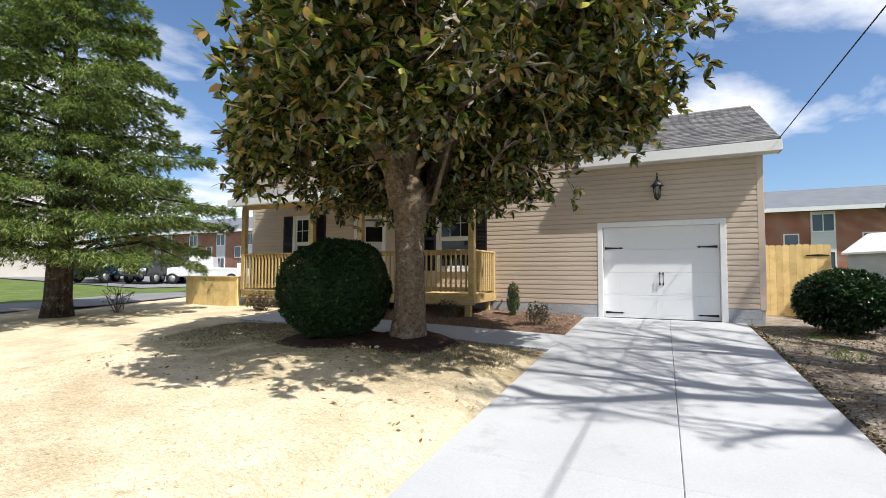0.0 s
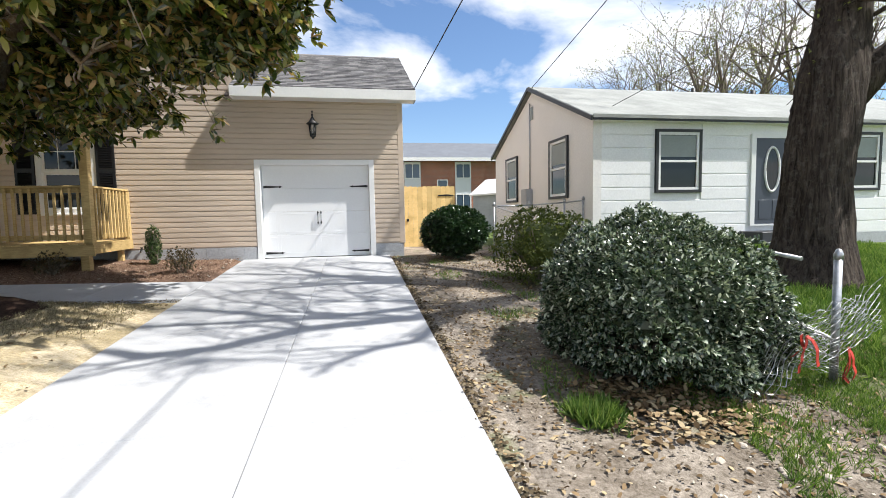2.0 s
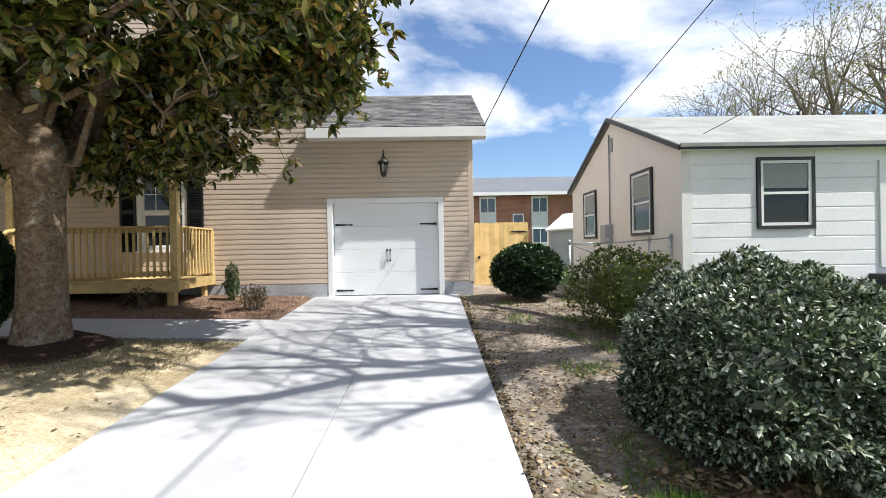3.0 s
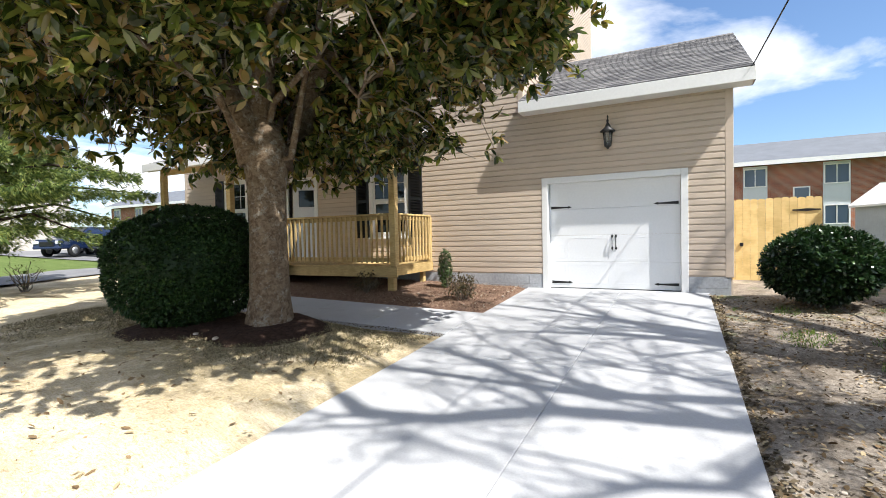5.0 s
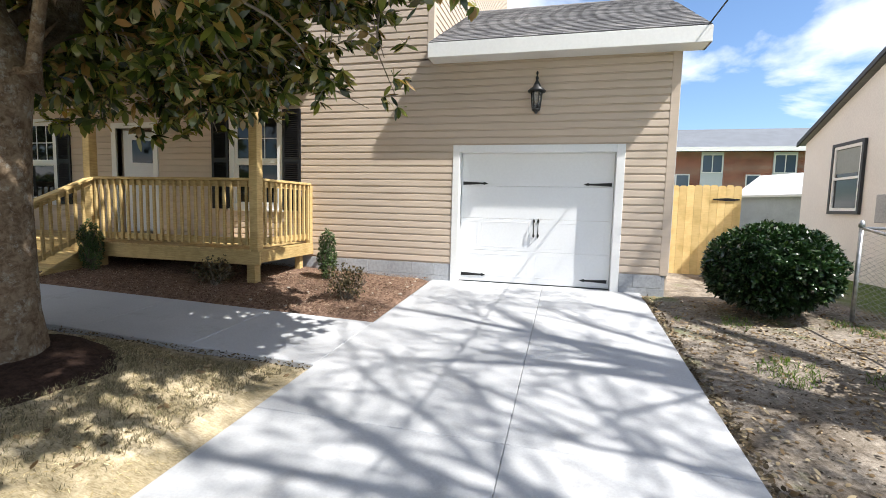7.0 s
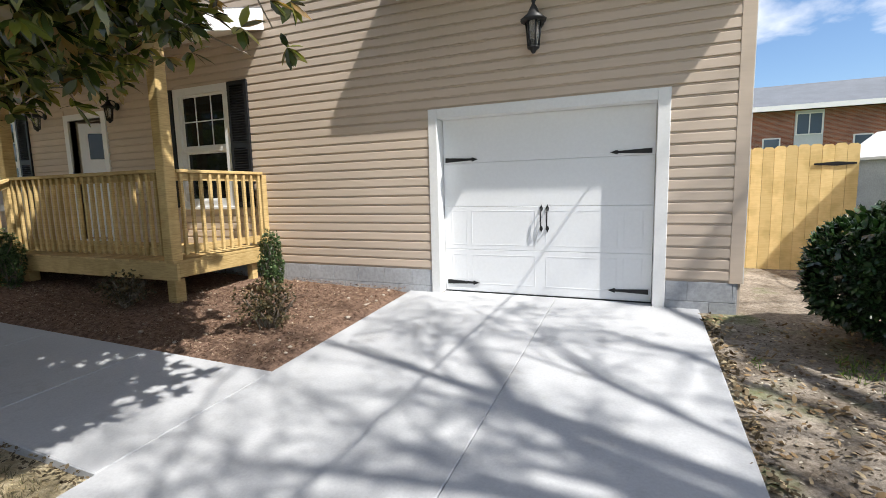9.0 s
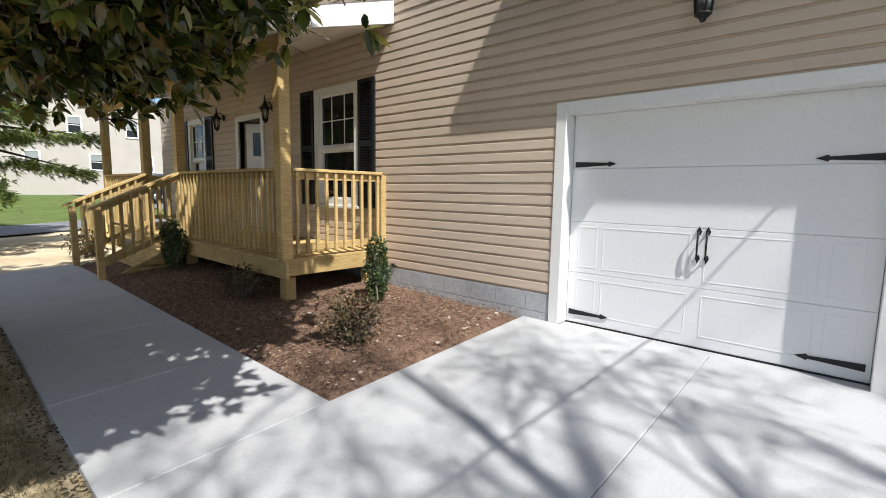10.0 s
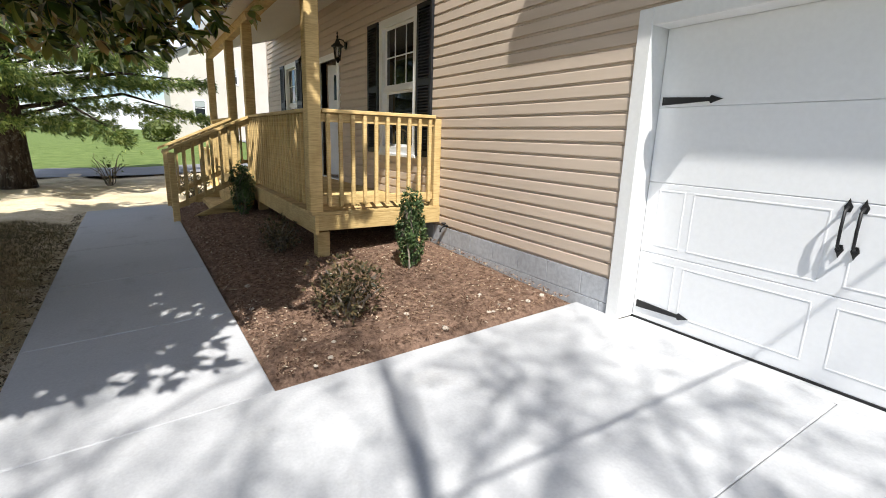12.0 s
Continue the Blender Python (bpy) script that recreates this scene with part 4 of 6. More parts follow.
def magnolia(at, seed=3):
    rng = np.random.default_rng(seed)
    x, y, z = at
    t = thing("magnolia_tree", "large southern magnolia with glossy dark green leaves", "tree", at)
    bm = bmesh.new()
    tr = [(0, 0, -0.1, 0.43), (0, 0, 0.08, 0.37), (0.02, 0, 0.4, 0.305), (0.02, 0, 1.2, 0.275), (0.0, 0.02, 1.75, 0.285), (0.02, 0.0, 2.1, 0.34), (0.03, 0, 2.4, 0.30), (0.04, 0, 2.62, 0.16), (0.04, 0, 2.7, 0.04)]
    tube(bm, [p[:3] for p in tr], [p[3] * 0.84 for p in tr], 18)
    for v in bm.verts:
        v.co += 0.014 * Vector((noise.noise(v.co * 4), noise.noise(v.co * 4 + Vector((9, 0, 0))), 0))
    part("trunk", bm, MAGBARK, t, "pale brown trunk with rough patches")
    # main limbs: a fork low down, then a wide dome
    C = np.array((0.85, -0.45, 4.5))
    RAD = np.array((3.6, 3.95, 4.3))
    ends = []
    nl = 17
    for i in range(nl):
        a = 2 * math.pi * (i * 0.618) + 0.4
        h = -0.42 + 1.3 * i / nl
        rr = math.sqrt(max(0.05, 1 - h * h))
        e = C + RAD * np.array((rr * math.cos(a), rr * math.sin(a), h)) * rng.uniform(0.74, 0.88)
        s = np.array((0.02, 0, 2.35 + 0.22 * i)) if i > 4 else np.array((0.02, 0, 2.15 + 0.08 * i))
        pts, rad = limb(rng, s, e, 0.05, 0.012, 0.18, 8)
        part("limb", tube(bmesh.new(), pts, rad, 9), MAGBARK, t)
        ends.append(pts)
    for top in ((-0.85, -0.95, 5.4), (1.3, 1.25, 4.7), (0.0, 0.35, 6.0)):
        leader, rad = limb(rng, (0.1 * top[0], 0.1 * top[1], 2.12), top, 0.20, 0.05, 0.07, 9)
        part("limb", tube(bmesh.new(), leader, rad, 12), MAGBARK, t)
        ends.append(leader)
    # secondary branches to the crown's outer layer
    P, A = [], []
    tw = bmesh.new()
    allp = np.array([p for pts in ends for p in pts[2:]])
    n = 1890
    for i in range(n):
        u = rng.uniform(-0.5, 0.98) if i < 860 else rng.uniform(-0.6, -0.15)
        a = rng.uniform(0, 2 * math.pi)
        rr = math.sqrt(1 - u * u)
        lump = 0.90 + 0.14 * noise.noise((math.cos(a) * 1.9, math.sin(a) * 1.9, u * 2.1)) + ((rng.uniform(-0.12, 0.08) if i % 3 else rng.uniform(-0.5, -0.1)) if i < 860 else rng.uniform(-0.62, -0.1))
        d = np.array((rr * math.cos(a), rr * math.sin(a), u))
        # gaps between the boughs let the sun through
        if i < 1080 and noise.noise((d[0] * 3.4, d[1] * 3.4, d[2] * 3.4 + 7.0)) > 0.17:
            continue
        e = C + RAD * d * lump
        e[0] += 0.34 * (e[2] - 3.8)
        if i >= 1080:
            # low boughs on the lawn side
            e = np.array((rng.uniform(-3.1, -1.2), rng.uniform(-2.3, 1.8), rng.uniform(2.3, 3.6)))
            if i >= 1290:
                # and over the walkway
                e = np.array((rng.uniform(-0.6, 1.75), rng.uniform(0.5, 2.8), rng.uniform(2.1, 3.6)))
                e[2] += 0.4 * smooth(0.9, 1.4, e[0])
                if i >= 1520:
                    e = np.array((rng.uniform(-3.0, 0.0), rng.uniform(1.2, 2.7), rng.uniform(2.2, 3.6)))
                if i >= 1620:
                    # spreading towards the drive higher up
                    e = np.array((rng.uniform(1.8, 3.75), rng.uniform(-0.2, 2.0), rng.uniform(3.0, 5.2)))
                if i >= 1830:
                    # foliage before the fork
                    e = np.array((rng.uniform(-0.5, 1.6), rng.uniform(-2.4, -0.7), rng.uniform(2.65, 3.8)))
        elif e[0] > 2.4 and e[1] < 0.6 and e[2] < 2.7:
            e[2] += 0.7
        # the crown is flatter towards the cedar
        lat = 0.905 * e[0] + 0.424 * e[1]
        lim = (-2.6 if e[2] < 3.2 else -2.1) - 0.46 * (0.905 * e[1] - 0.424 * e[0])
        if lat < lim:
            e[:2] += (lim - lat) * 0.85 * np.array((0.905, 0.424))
        out = min(1.0, np.hypot(e[0], e[1]) / 3.6)
        floor_z = 1.9 + 0.12 * smooth(0.6, -1.6, e[1]) + 0.45 * (1 - out) + 0.25 * noise.noise((e[0] * 0.8, e[1] * 0.8, 3.0))
        if e[2] < floor_z:
            e[2] = floor_z + rng.uniform(0.0, 0.6)
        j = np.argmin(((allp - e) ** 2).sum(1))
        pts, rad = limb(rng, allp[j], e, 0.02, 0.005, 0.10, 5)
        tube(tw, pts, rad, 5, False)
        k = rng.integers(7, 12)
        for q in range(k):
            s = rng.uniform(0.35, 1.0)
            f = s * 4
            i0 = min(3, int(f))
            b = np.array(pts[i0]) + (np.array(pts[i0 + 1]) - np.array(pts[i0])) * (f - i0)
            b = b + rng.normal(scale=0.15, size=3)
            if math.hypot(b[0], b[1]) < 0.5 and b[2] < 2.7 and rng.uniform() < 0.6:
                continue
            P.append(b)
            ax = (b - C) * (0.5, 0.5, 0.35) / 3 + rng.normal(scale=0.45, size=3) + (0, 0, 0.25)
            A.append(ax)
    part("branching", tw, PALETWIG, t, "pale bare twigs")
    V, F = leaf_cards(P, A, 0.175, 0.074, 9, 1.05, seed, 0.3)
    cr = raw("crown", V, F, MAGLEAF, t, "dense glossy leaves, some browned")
    return t


magnolia((-4.02, 6.66, gz(-4.02, 6.66)))


def shrub(name, label, at, rad, leafmat, count, size, per, seed, stem=0.0, inner=0.72, lump=0.12, woody=TWIG, flat=0.0, category="shrub", lean=0.0, skirt=False):
    """A shrub: stems from the ground, a dark inner mass of twigs and tufts of leaves in an uneven shell."""
    rng = np.random.default_rng(seed)
    t = thing(name, label, category, at)
    R = np.array(rad)
    cz = stem + R[2]
    P, A = [], []
    k = 0
    while len(P) < count:
        d = rng.normal(size=3)
        d /= np.linalg.norm(d)
        if flat and d[2] < -0.55:
            continue
        if skirt and d[2] < 0.2:
            d[:2] *= (max(0.2, math.hypot(d[0], d[1]))) ** -0.75
        s = 1 + lump * 2 * noise.noise(tuple(d * 1.8 + seed)) + lump * noise.noise(tuple(d * 4.5 + seed))
        f = inner + (1 - inner) * rng.uniform(0, 1) ** 0.6
        p = d * R * s * f
        p[0] += lean * p[2]
        p = p + (0, 0, cz)
        if p[2] < 0.04:
            p[2] = rng.uniform(0.02, 0.2)
        P.append(p)
        A.append(d + rng.normal(scale=0.4, size=3) + (0, 0, 0.3))
    bm = bmesh.new()
    for i in range(14):
        a = rng.uniform(0, 2 * math.pi)
        u = rng.uniform(-0.2, 0.9)
        e = np.array((math.cos(a) * math.sqrt(1 - u * u), math.sin(a) * math.sqrt(1 - u * u), u)) * R * 0.85 + (0, 0, cz)
        pts, rr = limb(rng, (rng.normal() * 0.03, rng.normal() * 0.03, -0.05), e, 0.03 * max(0.35, R[0]), 0.006, 0.10, 5)
        tube(bm, pts, rr, 6, False)
    part("woody_base", bm, woody, t)
    if stem:
        part("trunk", tube(bmesh.new(), [(0, 0, -0.06), (0.02, 0, stem * 0.6), (0, 0.02, stem + R[2] * 0.4)], [0.11 * R[0], 0.09 * R[0], 0.06 * R[0]], 9), woody, t)
    core = bmesh.new()
    bmesh.ops.create_icosphere(core, subdivisions=3, radius=1)
    for v in core.verts:
        d = v.co.normalized()
        s = (1 + lump * 2 * noise.noise(d * 1.8 + Vector((seed,) * 3))) * inner * 0.93
        v.co = Vector((d.x * R[0] * s, d.y * R[1] * s, max(0.02 - cz + stem * 0.6, d.z * R[2] * s)))
        v.co.x += lean * v.co.z
        v.co.z += cz
    part("inner_foliage", core, leafmat, t)
    V, F = leaf_cards(P, A, size, size * 0.45, per, 0.95, seed, 0.1)
    raw("foliage", V, F, leafmat, t)
    return t


shrub("boxwood_shrub", "large clipped dark green boxwood ball", (-5.25, 6.43, gz(-5.25, 6.43)), (0.84, 1.06, 0.83), BOXLEAF, 9000, 0.05, 6, 11, inner=0.9, lump=0.035)
shrub("camellia_shrub", "rounded glossy dark green camellia on a short trunk", (2.68, 11.0, gz(2.68, 11.0)), (0.76, 0.74, 0.54), HOLLYLEAF, 3000, 0.085, 5, 12, stem=0.07, inner=0.78, lump=0.07)
shrub("elaeagnus_shrub", "big silvery-leaved shrub beside the chain-link fence", (3.2, 4.5, gz(3.2, 4.5) - 0.05), (0.97, 1.12, 0.69), SILVERGLINTLEAF, 9500, 0.056, 6, 13, inner=0.80, lump=0.12, skirt=True)
shrub("spring_shrub", "loose light green shrub coming into leaf", (3.55, 8.0, gz(3.55, 8.0)), (0.80, 0.95, 0.66), LIGHTLEAF, 2300, 0.06, 5, 14, inner=0.6, lump=0.14)
shrub("columnar_holly", "narrow upright dark green holly in the mulch bed", (-3.56, 10.92, bedz(-3.56, 10.92)), (0.14, 0.14, 0.40), UPRIGHTLEAF, 900, 0.034, 5, 15, inner=0.6, lump=0.12)
shrub("columnar_holly", "narrow upright dark green holly in the mulch bed", (-7.2, 9.95, bedz(-7.2, 9.95)), (0.17, 0.17, 0.40), UPRIGHTLEAF, 900, 0.034, 5, 16, inner=0.6, lump=0.12)
shrub("low_shrub", "small sparse reddish-green shrub in the mulch", (-2.72, 9.92, bedz(-2.72, 9.92)), (0.30, 0.30, 0.24), REDLEAF, 330, 0.045, 4, 17, inner=0.2, lump=0.2)


def cedar(at, seed=5):
    rng = np.random.default_rng(seed)
    t = thing("cedar_tree", "tall spreading green cedar with drooping tiers", "tree", at)
    H = 12.0
    part("trunk", tube(bmesh.new(), [(0, 0, -0.1), (0, 0, 0.4), (0.05, 0, 2), (0.0, 0.05, 6), (0, 0, H)], [0.36, 0.28, 0.24, 0.14, 0.02], 12), CEDARBARK, t)
    br = bmesh.new()
    P, A = [], []
    for i in range(122):
        h = 1.25 + (H - 1.5) * (i / 122) ** 1.05
        a = i * 2.399 + rng.normal() * 0.2
        reach = (4.45 * (1 - (h / H) ** 1.1) + 0.2) * rng.uniform(0.72, 1.05)
        if h < 1.8:
            reach *= 0.9
        d = np.array((math.cos(a), math.sin(a), 0.0))
        tip = d * reach + (0, 0, h + reach * rng.uniform(-0.10, 0.12))
        mid = d * reach * 0.55 + (0, 0, h + reach * 0.12)
        pts = [(0, 0, h), tuple(mid), tuple(tip)]
        tube(br, pts, [0.05 * (1 - h / H) + 0.012, 0.03 * (1 - h / H) + 0.008, 0.005], 5, False)
        for q in range(int(50 + reach * 105)):
            s = rng.uniform(0.22, 1.02)
            c = (1 - s) ** 2 * np.array(pts[0]) + 2 * s * (1 - s) * np.array(mid) * 1.0 + s * s * np.array(tip)
            w = 0.42 * reach * (1.08 - s) + 0.1
            side = np.array((-d[1], d[0], 0)) * rng.normal() * w * 0.55
            p = c + side + (0, 0, rng.normal() * 0.045 - 0.09 * abs(rng.normal()))
            P.append(p)
            A.append(d * 0.9 + side * 1.2 + (0, 0, rng.uniform(-0.35, 0.15)))
    part("branching", br, CEDARBARK, t)
    V, F = leaf_cards(P, A, 0.15, 0.022, 9, 0.7, seed, 0.25)
    raw("crown", V, F, CEDARLEAF, t, "soft green needle sprays in tiers")
    return t


cedar((-13.4, 6.33, gz(-13.4, 6.33)))


shrub("low_shrub", "sparse low shrub at the foot of the porch", (-4.85, 9.92, bedz(-4.85, 9.92)), (0.36, 0.22, 0.20), REDLEAF, 240, 0.045, 4, 18, inner=0.2, lump=0.2)
shrub("low_shrub", "sparse low shrub at the foot of the porch", (-10.2, 9.5, gz(-10.2, 9.5)), (0.45, 0.35, 0.26), REDLEAF, 300, 0.06, 4, 19, inner=0.3, lump=0.2)
shrub("road_sapling", "thin leafless twiggy shrub near the street", (-13.9, 8.0, gz(-13.9, 8.0)), (0.45, 0.45, 0.5), LIGHTLEAF, 70, 0.05, 3, 20, inner=0.1, lump=0.2)


# ---- mulch beds ----
def bed(name, label, outline, zf, material, seed, lift=0.05):
    """A low mound of bark inside an outline of (x, y), thinning out at its edge."""
    rng = np.random.default_rng(seed)
    x0, x1, y0, y1 = outline
    t = thing(name, label, "mulch bed", kind="structure")
    xs, ys = np.arange(x0, x1 + 0.01, 0.07), np.arange(y0, y1 + 0.01, 0.07)
    vs = []
    for y in ys:
        for x in xs:
            e = min(x - x0, x1 - x, y - y0, y1 - y)
            k = smooth(0.0, 0.16, e)
            yy = y + 0.022 * (x + 7.4) * (y1 - y) / (y1 - y0)
            vs.append((x, yy, zf(x, y) - 0.03 + k * (lift + 0.02) + k * 0.02 * noise.noise((x * 9, y * 9, 2)) + k * 0.02 * noise.noise((x * 2, y * 2, 5))))
    w = len(xs)
    fs = [(j * w + i, j * w + i + 1, (j + 1) * w + i + 1, (j + 1) * w + i) for j in range(len(ys) - 1) for i in range(w - 1)]
    raw("bark_layer", vs, fs, material, t, smooth=True)
    return t


def bed_z(x, y):
    return walk_z(x, y)


bed("mulch_bed", "reddish brown bark mulch bed between walkway and porch", (-9.0, -2.045, 9.09, 11.69), bed_z, MULCH, 21, 0.04)


def chips(name, count, region, zf, material, size, seed, flat=0.5, label="", parent=None, keep=None, kind_label="mulch"):
    """Small loose flakes lying on the ground."""
    rng = np.random.default_rng(seed)
    x0, x1, y0, y1 = region
    P = []
    while len(P) < count:
        x, y = rng.uniform(x0, x1), rng.uniform(y0, y1)
        if keep is None or keep(x, y, rng):
            P.append((x, y, zf(x, y) + rng.uniform(0.0, 0.014)))
    A = np.stack([rng.normal(size=count), rng.normal(size=count), rng.normal(scale=0.25, size=count)], 1)
    V, F = leaf_cards(P, A, size, size * flat, 1, 0.3, seed)
    ob = raw(name, V, F, material)
    return tagged(ob, label, kind_label, kind="stuff")


CHIPMAT = leafy("bark_chip", [(0.0, (0.06, 0.03, 0.02)), (0.55, (0.17, 0.10, 0.07)), (0.85, (0.34, 0.23, 0.165)), (1.0, (0.55, 0.47, 0.38))], 0.9, 0.1)
chips("mulch_chips", 24000, (-8.8, -2.08, 9.12, 11.66), lambda x, y: bed_z(x, y) + 0.03, CHIPMAT, 0.032, 31, 0.32, "loose reddish bark chips covering the bed", keep=lambda x, y, r: y > 9.1 + 0.022 * (x + 7.4))
LITTERMAT = leafy("dead_leaf", [(0.0, (0.09, 0.055, 0.03)), (0.6, (0.24, 0.16, 0.09)), (1.0, (0.48, 0.38, 0.25))], 0.8, 0.2)
chips("leaf_litter", 8500, (1.27, 5.2, 1.0, 11.6), lambda x, y: gz(x, y) + 0.004, LITTERMAT, 0.055, 32, 0.5, "scattered dry brown leaves on the dirt strip", keep=lambda x, y, r: r.uniform() < 0.25 + 0.75 * max(0, noise.noise((x * 1.3, y * 1.3, 4.0)) + 0.3) or x < 1.36, kind_label="leaf litter")
GRITMAT = leafy("grit", [(0.0, (0.05, 0.04, 0.03)), (0.5, (0.13, 0.10, 0.075)), (0.8, (0.34, 0.29, 0.24)), (1.0, (0.62, 0.58, 0.52))], 0.9, 0.1)
STRAWMAT = leafy("straw", [(0.0, (0.36, 0.27, 0.13)), (0.6, (0.60, 0.48, 0.28)), (1.0, (0.78, 0.68, 0.46))], 0.8, 0.2)
chips("dirt_grit", 9000, (1.27, 4.4, 1.2, 11.6), lambda x, y: gz(x, y) + 0.001, GRITMAT, 0.026, 37, 0.55, "dark grit, twig bits and pale pebbles on the dirt", keep=lambda x, y, r: noise.noise((x * 1.9, y * 1.9, 8.0)) > -0.25, kind_label="grit")
chips("straw", 22000, (-8.0, -2.1, 1.6, 7.75), lambda x, y: gz(x, y) + 0.002, STRAWMAT, 0.045, 33, 0.10, "loose pale straw strewn over bare lawn", kind_label="straw")
chips("fallen_leaves", 500, (-7.6, -2.1, 3.6, 7.78), lambda x, y: gz(x, y) + 0.006, LITTERMAT, 0.07, 34, 0.45, "fallen brown leaves on the straw lawn", kind_label="leaf litter")
SOILMAT = leafy("soil_clod", [(0.0, (0.05, 0.038, 0.025)), (0.7, (0.14, 0.105, 0.07)), (1.0, (0.28, 0.23, 0.16))], 0.95, 0.1)
chips("edge_soil", 800, (-9.0, -2.06, 7.72, 7.84), lambda x, y: walk_z(x, y) - 0.016, SOILMAT, 0.032, 35, 0.6, "dark loose soil along the walkway edge", kind_label="soil")
chips("drive_edge_soil", 1300, (1.25, 1.36, 0.5, 11.6), lambda x, y: base(y) - 0.02, SOILMAT, 0.05, 36, 0.6, "dark soil and grit along the driveway edge", kind_label="soil")
SODMAT = leafy("dormant_tuft", [(0.0, (0.10, 0.085, 0.05)), (0.7, (0.25, 0.205, 0.13)), (0.95, (0.40, 0.33, 0.21)), (1.0, (0.13, 0.16, 0.05))], 0.8, 0.2)


def ring_mulch(name, label, at, r, seed):
    t = thing(name, label, "mulch ring", kind="structure")
    cx, cy = at
    n, m = 40, 9
    vs, fs = [(cx, cy, gz(cx, cy) + 0.10)], []
    for j in range(1, m):
        for i in range(n):
            a = 2 * math.pi * i / n
            rr = r * j / (m - 1) * (1 + 0.14 * noise.noise((math.cos(a) * 2, math.sin(a) * 2, seed)))
            x, y = cx + rr * math.cos(a), cy + rr * math.sin(a)
            k = 1 - j / (m - 1)
            vs.append((x, y, gz(x, y) - 0.02 + 0.11 * smooth(0, 0.55, k) + 0.03 * k * noise.noise((x * 6, y * 6, 1))))
    fs = [(1 + (j - 1) * n + i, 1 + j * n + i, 1 + j * n + (i + 1) % n, 1 + (j - 1) * n + (i + 1) % n) for j in range(1, m - 1) for i in range(n)]
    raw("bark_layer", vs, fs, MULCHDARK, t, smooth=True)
    return t


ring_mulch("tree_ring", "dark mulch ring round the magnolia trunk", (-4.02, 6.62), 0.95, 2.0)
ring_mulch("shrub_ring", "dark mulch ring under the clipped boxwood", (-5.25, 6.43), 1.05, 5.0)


# ---- grass ----
def grass(name, label, region, count, height, seed, keep=None, mat=None):
    rng = np.random.default_rng(seed)
    x0, x1, y0, y1 = region
    P = []
    while len(P) < count:
        x, y = rng.uniform(x0, x1), rng.uniform(y0, y1)
        if keep is None or keep(x, y, rng):
            P.append((x, y, gz(x, y) - 0.01))
    A = np.stack([rng.normal(scale=0.35, size=count), rng.normal(scale=0.35, size=count), np.ones(count)], 1)
    V, F = leaf_cards(P, A, height, height * 0.09, 3, 0.5, seed, 0.1, 3.0)
    return tagged(raw(name, V, F, mat), label, "grass", kind="stuff")


GRASSMAT = leafy("grass_blade", [(0.0, (0.06, 0.115, 0.025)), (0.6, (0.13, 0.22, 0.05)), (1.0, (0.32, 0.38, 0.13))], 0.6, 0.3, 0.35)
grass("lawn_grass", "bright green unmown neighbouring lawn", (4.2, 12.0, -1.0, 9.9), 36000, 0.13, 41, lambda x, y, r: x > 4.4 + 0.5 * noise.noise((x, y * 1.5, 0)), GRASSMAT)
grass("weed_tufts", "green weed tufts at the edge of the dirt", (1.5, 5.0, 1.6, 11.0), 3600, 0.075, 42, lambda x, y, r: noise.noise((x * 1.6, y * 1.2, 7.0)) > 0.28 or (x > 3.3 and y < 4.2), GRASSMAT)


grass("grass_tuft", "bright green grass tuft beside the silvery shrub", (1.85, 2.3, 3.25, 3.7), 420, 0.15, 44, lambda x, y, r: math.hypot(x - 2.07, y - 3.47) < 0.2 * r.uniform(0.2, 1.0) ** 0.5, GRASSMAT)
grass("verge_weeds", "low mixed green weeds below the broken fence", (2.7, 5.2, 2.0, 4.0), 3400, 0.075, 45, lambda x, y, r: noise.noise((x * 2.1, y * 2.1, 3.0)) > -0.05 and y > 2.2 + 0.5 * noise.noise((x * 1.4, 0.0, 1.0)), GRASSMAT)
chips("dead_leaf_pile", 900, (2.1, 3.4, 3.0, 4.1), lambda x, y: gz(x, y) + 0.01 + 0.05 * max(0.0, 1 - math.hypot(x - 2.62, y - 3.55) / 0.6), LITTERMAT, 0.075, 46, 0.55, "drift of dry brown leaves at the shrub's foot", keep=lambda x, y, r: r.uniform() < math.exp(-2.6 * math.hypot((x - 2.65), (y - 3.55)) ** 2), kind_label="leaf litter")
grass("dormant_turf", "short brown dormant turf under the magnolia", (-8.2, -2.25, 5.0, 7.72), 15000, 0.05, 43, lambda x, y, r: r.uniform() < smooth(4.9, 6.3, y + 0.9 * noise.noise((x * 0.8, y * 0.8, 9.0)) - 0.25 * max(0.0, x + 3.5)) and (x + 4.02) ** 2 + (y - 6.62) ** 2 > 0.5, SODMAT)


